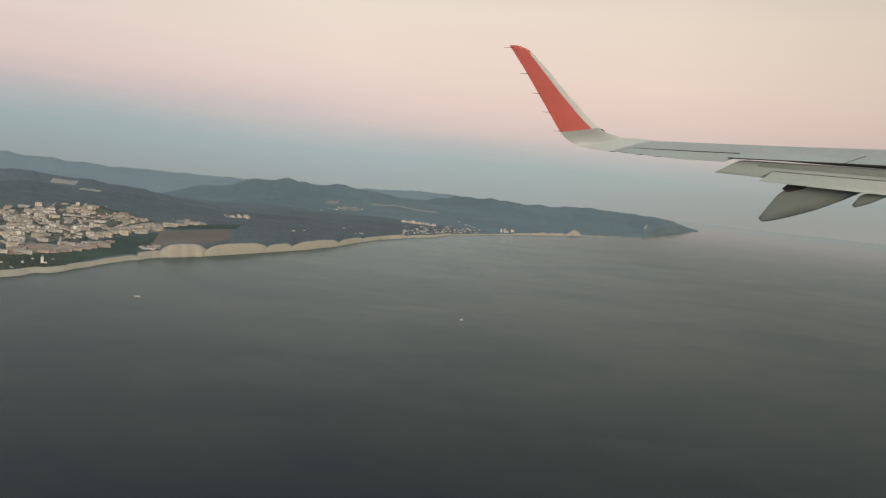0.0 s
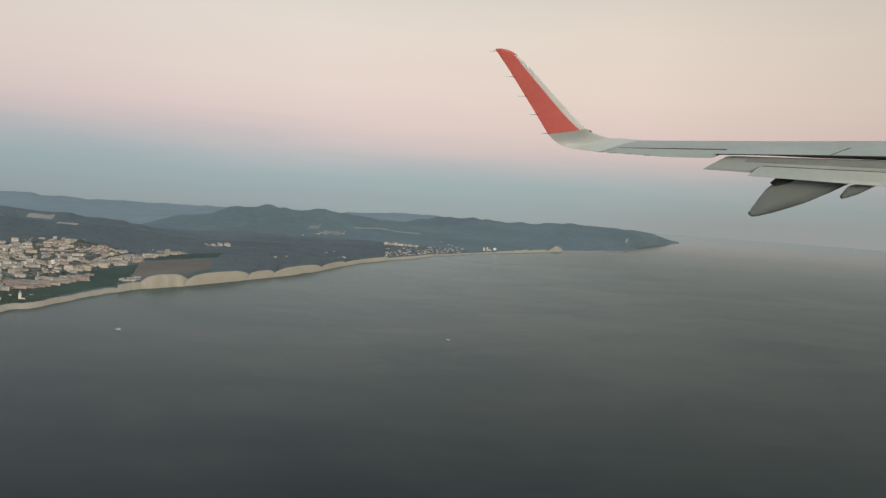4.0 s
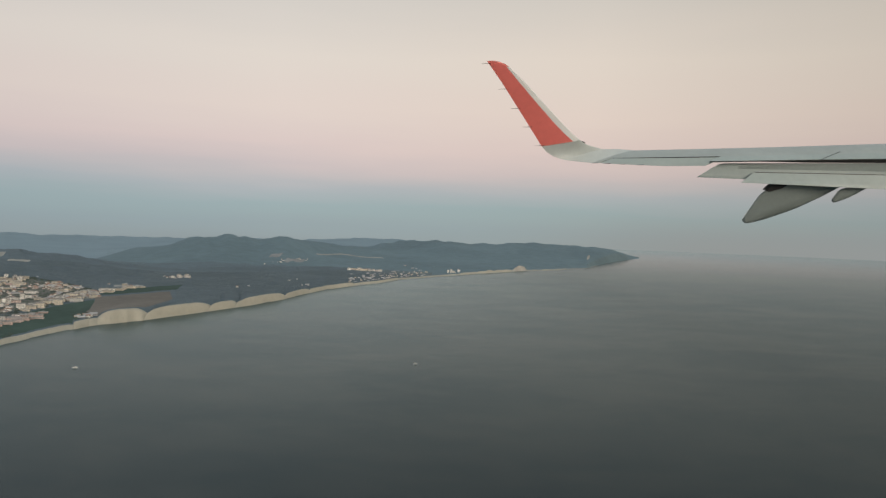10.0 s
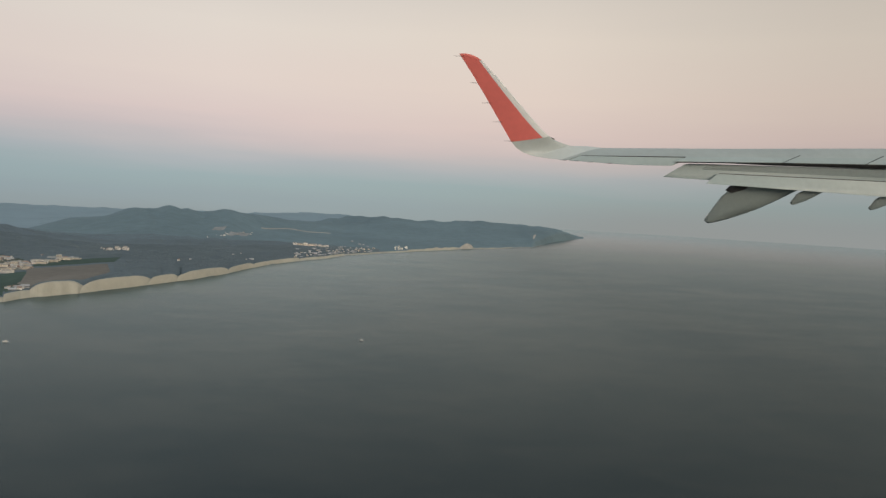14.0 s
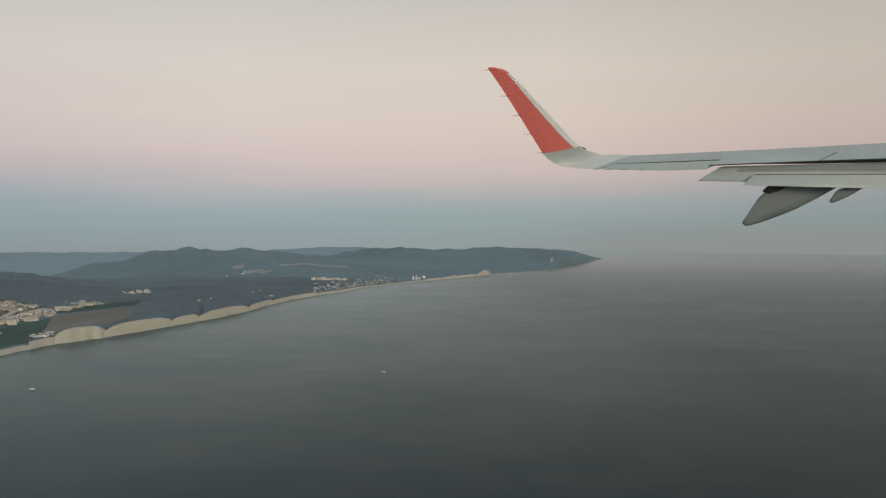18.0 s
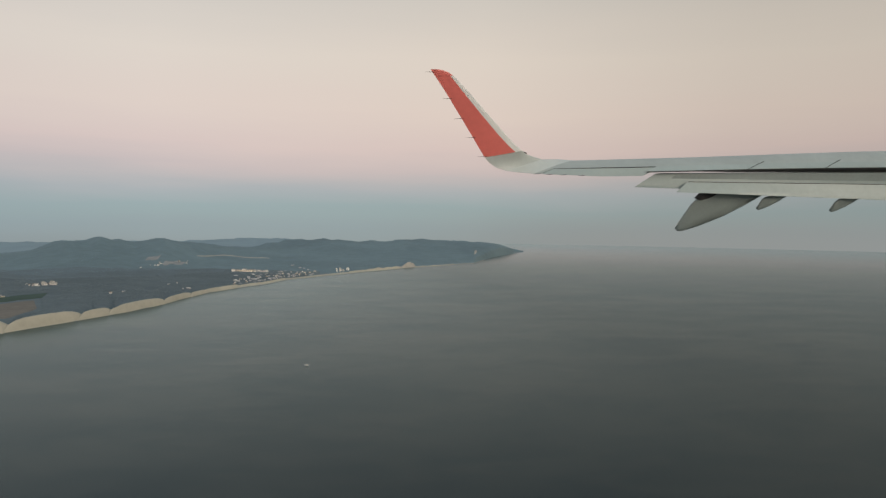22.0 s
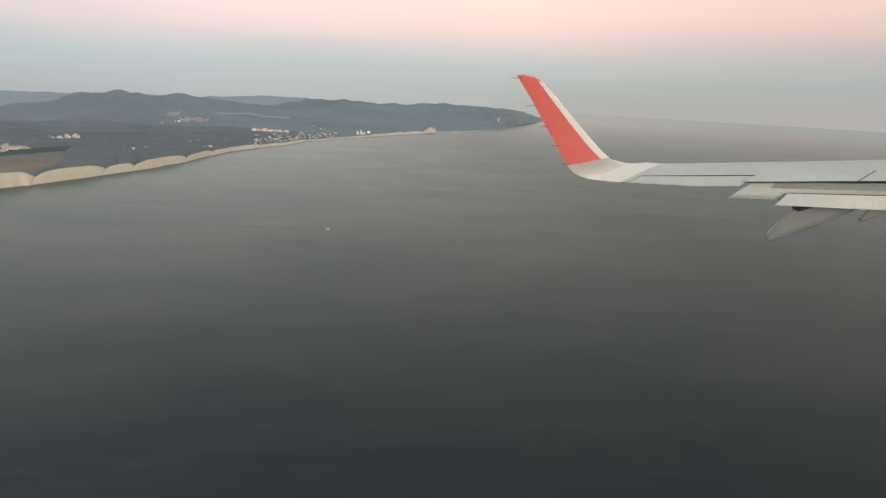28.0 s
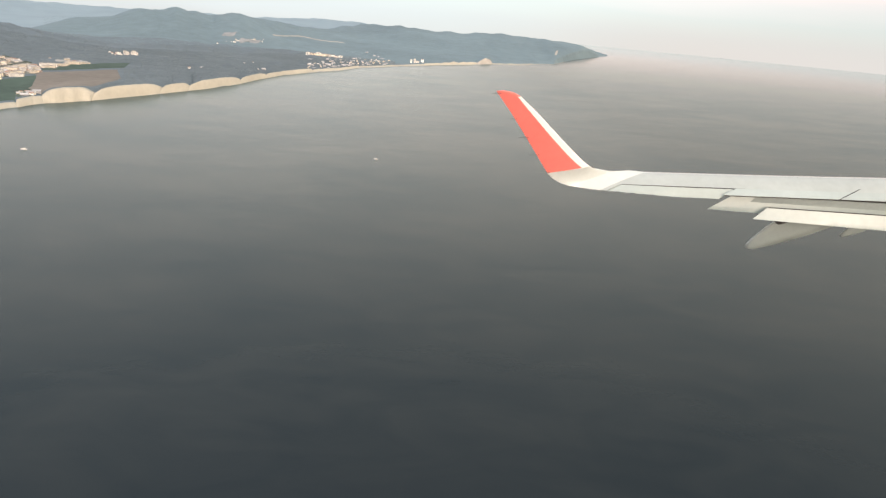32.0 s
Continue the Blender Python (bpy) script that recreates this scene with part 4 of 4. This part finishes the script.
# ---------------------------------------------------------------- woods
def foliage(name, spots, mat, label, category, tall=0.17):
    """Thousands of uneven rounded clumps in one mesh; spots holds bearing, range and radius."""
    t = (1 + 5 ** 0.5) / 2
    base = np.array([(-1, t, 0), (1, t, 0), (-1, -t, 0), (1, -t, 0), (0, -1, t), (0, 1, t), (0, -1, -t), (0, 1, -t), (t, 0, -1), (t, 0, 1), (-t, 0, -1), (-t, 0, 1)], float)
    base /= np.linalg.norm(base[0])
    tri = np.array([(0, 11, 5), (0, 5, 1), (0, 1, 7), (0, 7, 10), (0, 10, 11), (1, 5, 9), (5, 11, 4), (11, 10, 2), (10, 7, 6), (7, 1, 8),
                    (3, 9, 4), (3, 4, 2), (3, 2, 6), (3, 6, 8), (3, 8, 9), (4, 9, 5), (2, 4, 11), (6, 2, 10), (8, 6, 7), (9, 8, 1)])
    gen = np.random.RandomState(5)
    vs, fs = [], []
    for k, (az, r, rad) in enumerate(spots):
        p = spot(az, r, land(az, r))
        v = base * (rad * (0.7 + 0.6 * gen.rand(12, 1))) * np.array([1.25, 1.25, tall + 0.12 * gen.rand()])
        vs.append(v + np.array([p.x, p.y, p.z + rad * 0.12]))
        fs.append(tri + 12 * k)
    me = bpy.data.meshes.new(name)
    v, f = np.concatenate(vs), np.concatenate(fs)
    me.vertices.add(len(v))
    me.vertices.foreach_set("co", v.ravel())
    me.loops.add(f.size)
    me.loops.foreach_set("vertex_index", f.ravel().astype(np.int32))
    me.polygons.add(len(f))
    me.polygons.foreach_set("loop_start", np.arange(0, f.size, 3, dtype=np.int32))
    me.update(calc_edges=True)
    me.validate()
    me.polygons.foreach_set("use_smooth", [True] * len(me.polygons))
    me.materials.append(mat)
    return tagged(new(name, me), label, category, kind="stuff")


def open_ground(az, r):
    """Fields, clearings and streets where no wood stands."""
    if -33.5 < az < -28 and r < 842 + (az + 35) * 30:
        return True
    if -30 < az < -23 and r < 1070 + (az + 28) * 15:
        return True
    if -29.5 < az < -22 and 1060 + (az + 28) * 15 < r < 1156 + (az + 28) * 15:
        return True
    if -28.4 < az < -25.8 and 1180 < r < 1224:
        return True
    if -36.7 < az < -34.3 and 1475 < r < 1600:
        return True
    return False


near_built = [(a, r) for a, r, _ in PLACED]


def built(az, r):
    return any(abs(r - q) < 4.2 and abs(az - a) * r * 0.01745 < 4.2 for a, q in near_built)


plain, town_trees = [], []
for _ in range(34000):
    az = rng.uniform(-50, -1.5)
    lo = coast(az) + 15
    r = lo + (1600 - lo) * rng.random() ** 0.85 if lo < 1600 else 0
    if r == 0 or open_ground(az, r):
        continue
    if az < -29 and coast(az) + 78 < r < edge_of_town(az) + 12:
        if rng.random() < 0.85 and not built(az, r):
            town_trees.append((az, r, rng.uniform(0.9, 1.7)))
        continue
    if built(az, r):
        continue
    if az < -34 and r < coast(az) + 90:
        town_trees.append((az, r, rng.uniform(0.8, 1.6)))
        continue
    if noise.noise((az * 0.8, r / 60, 2.0)) < -0.33 and r > 900:
        continue
    plain.append((az, r, rng.uniform(0.55, 1.15)))
for _ in range(1500):         # trees of the park along the shore
    az = rng.uniform(-46, -34.8)
    r = coast(az) + rng.uniform(17, 84)
    if not built(az, r) and noise.noise((az * 1.3, r / 16, 7.0)) > -0.22:
        town_trees.append((az, r, rng.uniform(0.8, 1.7)))
for _ in range(90):           # trees round the farm by the shore
    az, r = rng.gauss(-28.5, 0.55), rng.gauss(844, 13)
    if r > coast(az) + 16 and not built(az, r):
        town_trees.append((az, r, rng.uniform(0.9, 1.6)))
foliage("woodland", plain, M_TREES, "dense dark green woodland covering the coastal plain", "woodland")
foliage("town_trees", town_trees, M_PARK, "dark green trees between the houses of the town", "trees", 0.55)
foot, hills = [], []
for _ in range(14000):
    az = rng.uniform(-50, 13.4)
    lo = max(1600, coast(az) + 14)
    r = rng.uniform(lo, max(lo + 60, 2500 if az < 0 else 3000))
    if az < -27 and r > hill_end(az) - 20:
        continue
    (foot if r < foot_end(az) else hills).append((az, r, rng.uniform(0.6, 1.2)))
foliage("foothill_woodland", foot, M_LEAVES, "woodland on the foothill, painted blue-green with haze", "woodland")
foliage("hill_woodland", hills, M_LEAVES, "woodland covering the hills and headland, painted blue-green with haze", "woodland")


# ---------------------------------------------------------------- boats
M_HULL = material("white_boat_hull", (0.72, 0.72, 0.70), 0.4, vary=0.08, scale=1.0, fine=6)


def motor_boat(az, r, turn, size, label):
    ob = new("motor_boat")
    bm = bmesh.new()
    rings = []
    for k in range(9):
        u = k / 8
        w = 1.1 * (1 - u ** 2.6) + 0.05
        rings.append([(x * w, -3 + 6.4 * u, z + 0.35 * u * u) for x, z in ((-0.55, -0.35), (-1, 0.25), (-1, 0.75), (1, 0.75), (1, 0.25), (0.55, -0.35))])
    loft(bm, rings)
    part("hull", bm, M_HULL, ob)
    bm = bmesh.new()
    loft(bm, [[(-0.75, -1.6, 0.7), (0.75, -1.6, 0.7), (0.75, 1.0, 0.8), (-0.75, 1.0, 0.8)], [(-0.6, -1.4, 1.75), (0.6, -1.4, 1.75), (0.6, 0.4, 1.75), (-0.6, 0.4, 1.75)]])
    part("cabin", bm, M_WALL["white"], ob)
    bm = bmesh.new()
    add_box(bm, -0.62, 0.62, 0.55, 0.75, 1.15, 1.5)
    part("windscreen", bm, M_PANE, ob)
    bm = bmesh.new()
    add_box(bm, -0.04, 0.04, -0.9, -0.82, 1.7, 3.4)
    part("mast", bm, M_GREY, ob)
    p = spot(az, r)
    ob.matrix_world = pose(p.x, p.y, 0.05, 0, 0, turn) @ Matrix.Scale(size, 4)
    return tagged(ob, label, "boat", group="boats on the sea")


motor_boat(-3.0, 545, 70, 0.5, "small white motor boat drifting on the calm sea")
motor_boat(-29.4, 592, 95, 0.6, "white cabin boat on the calm sea off the town")
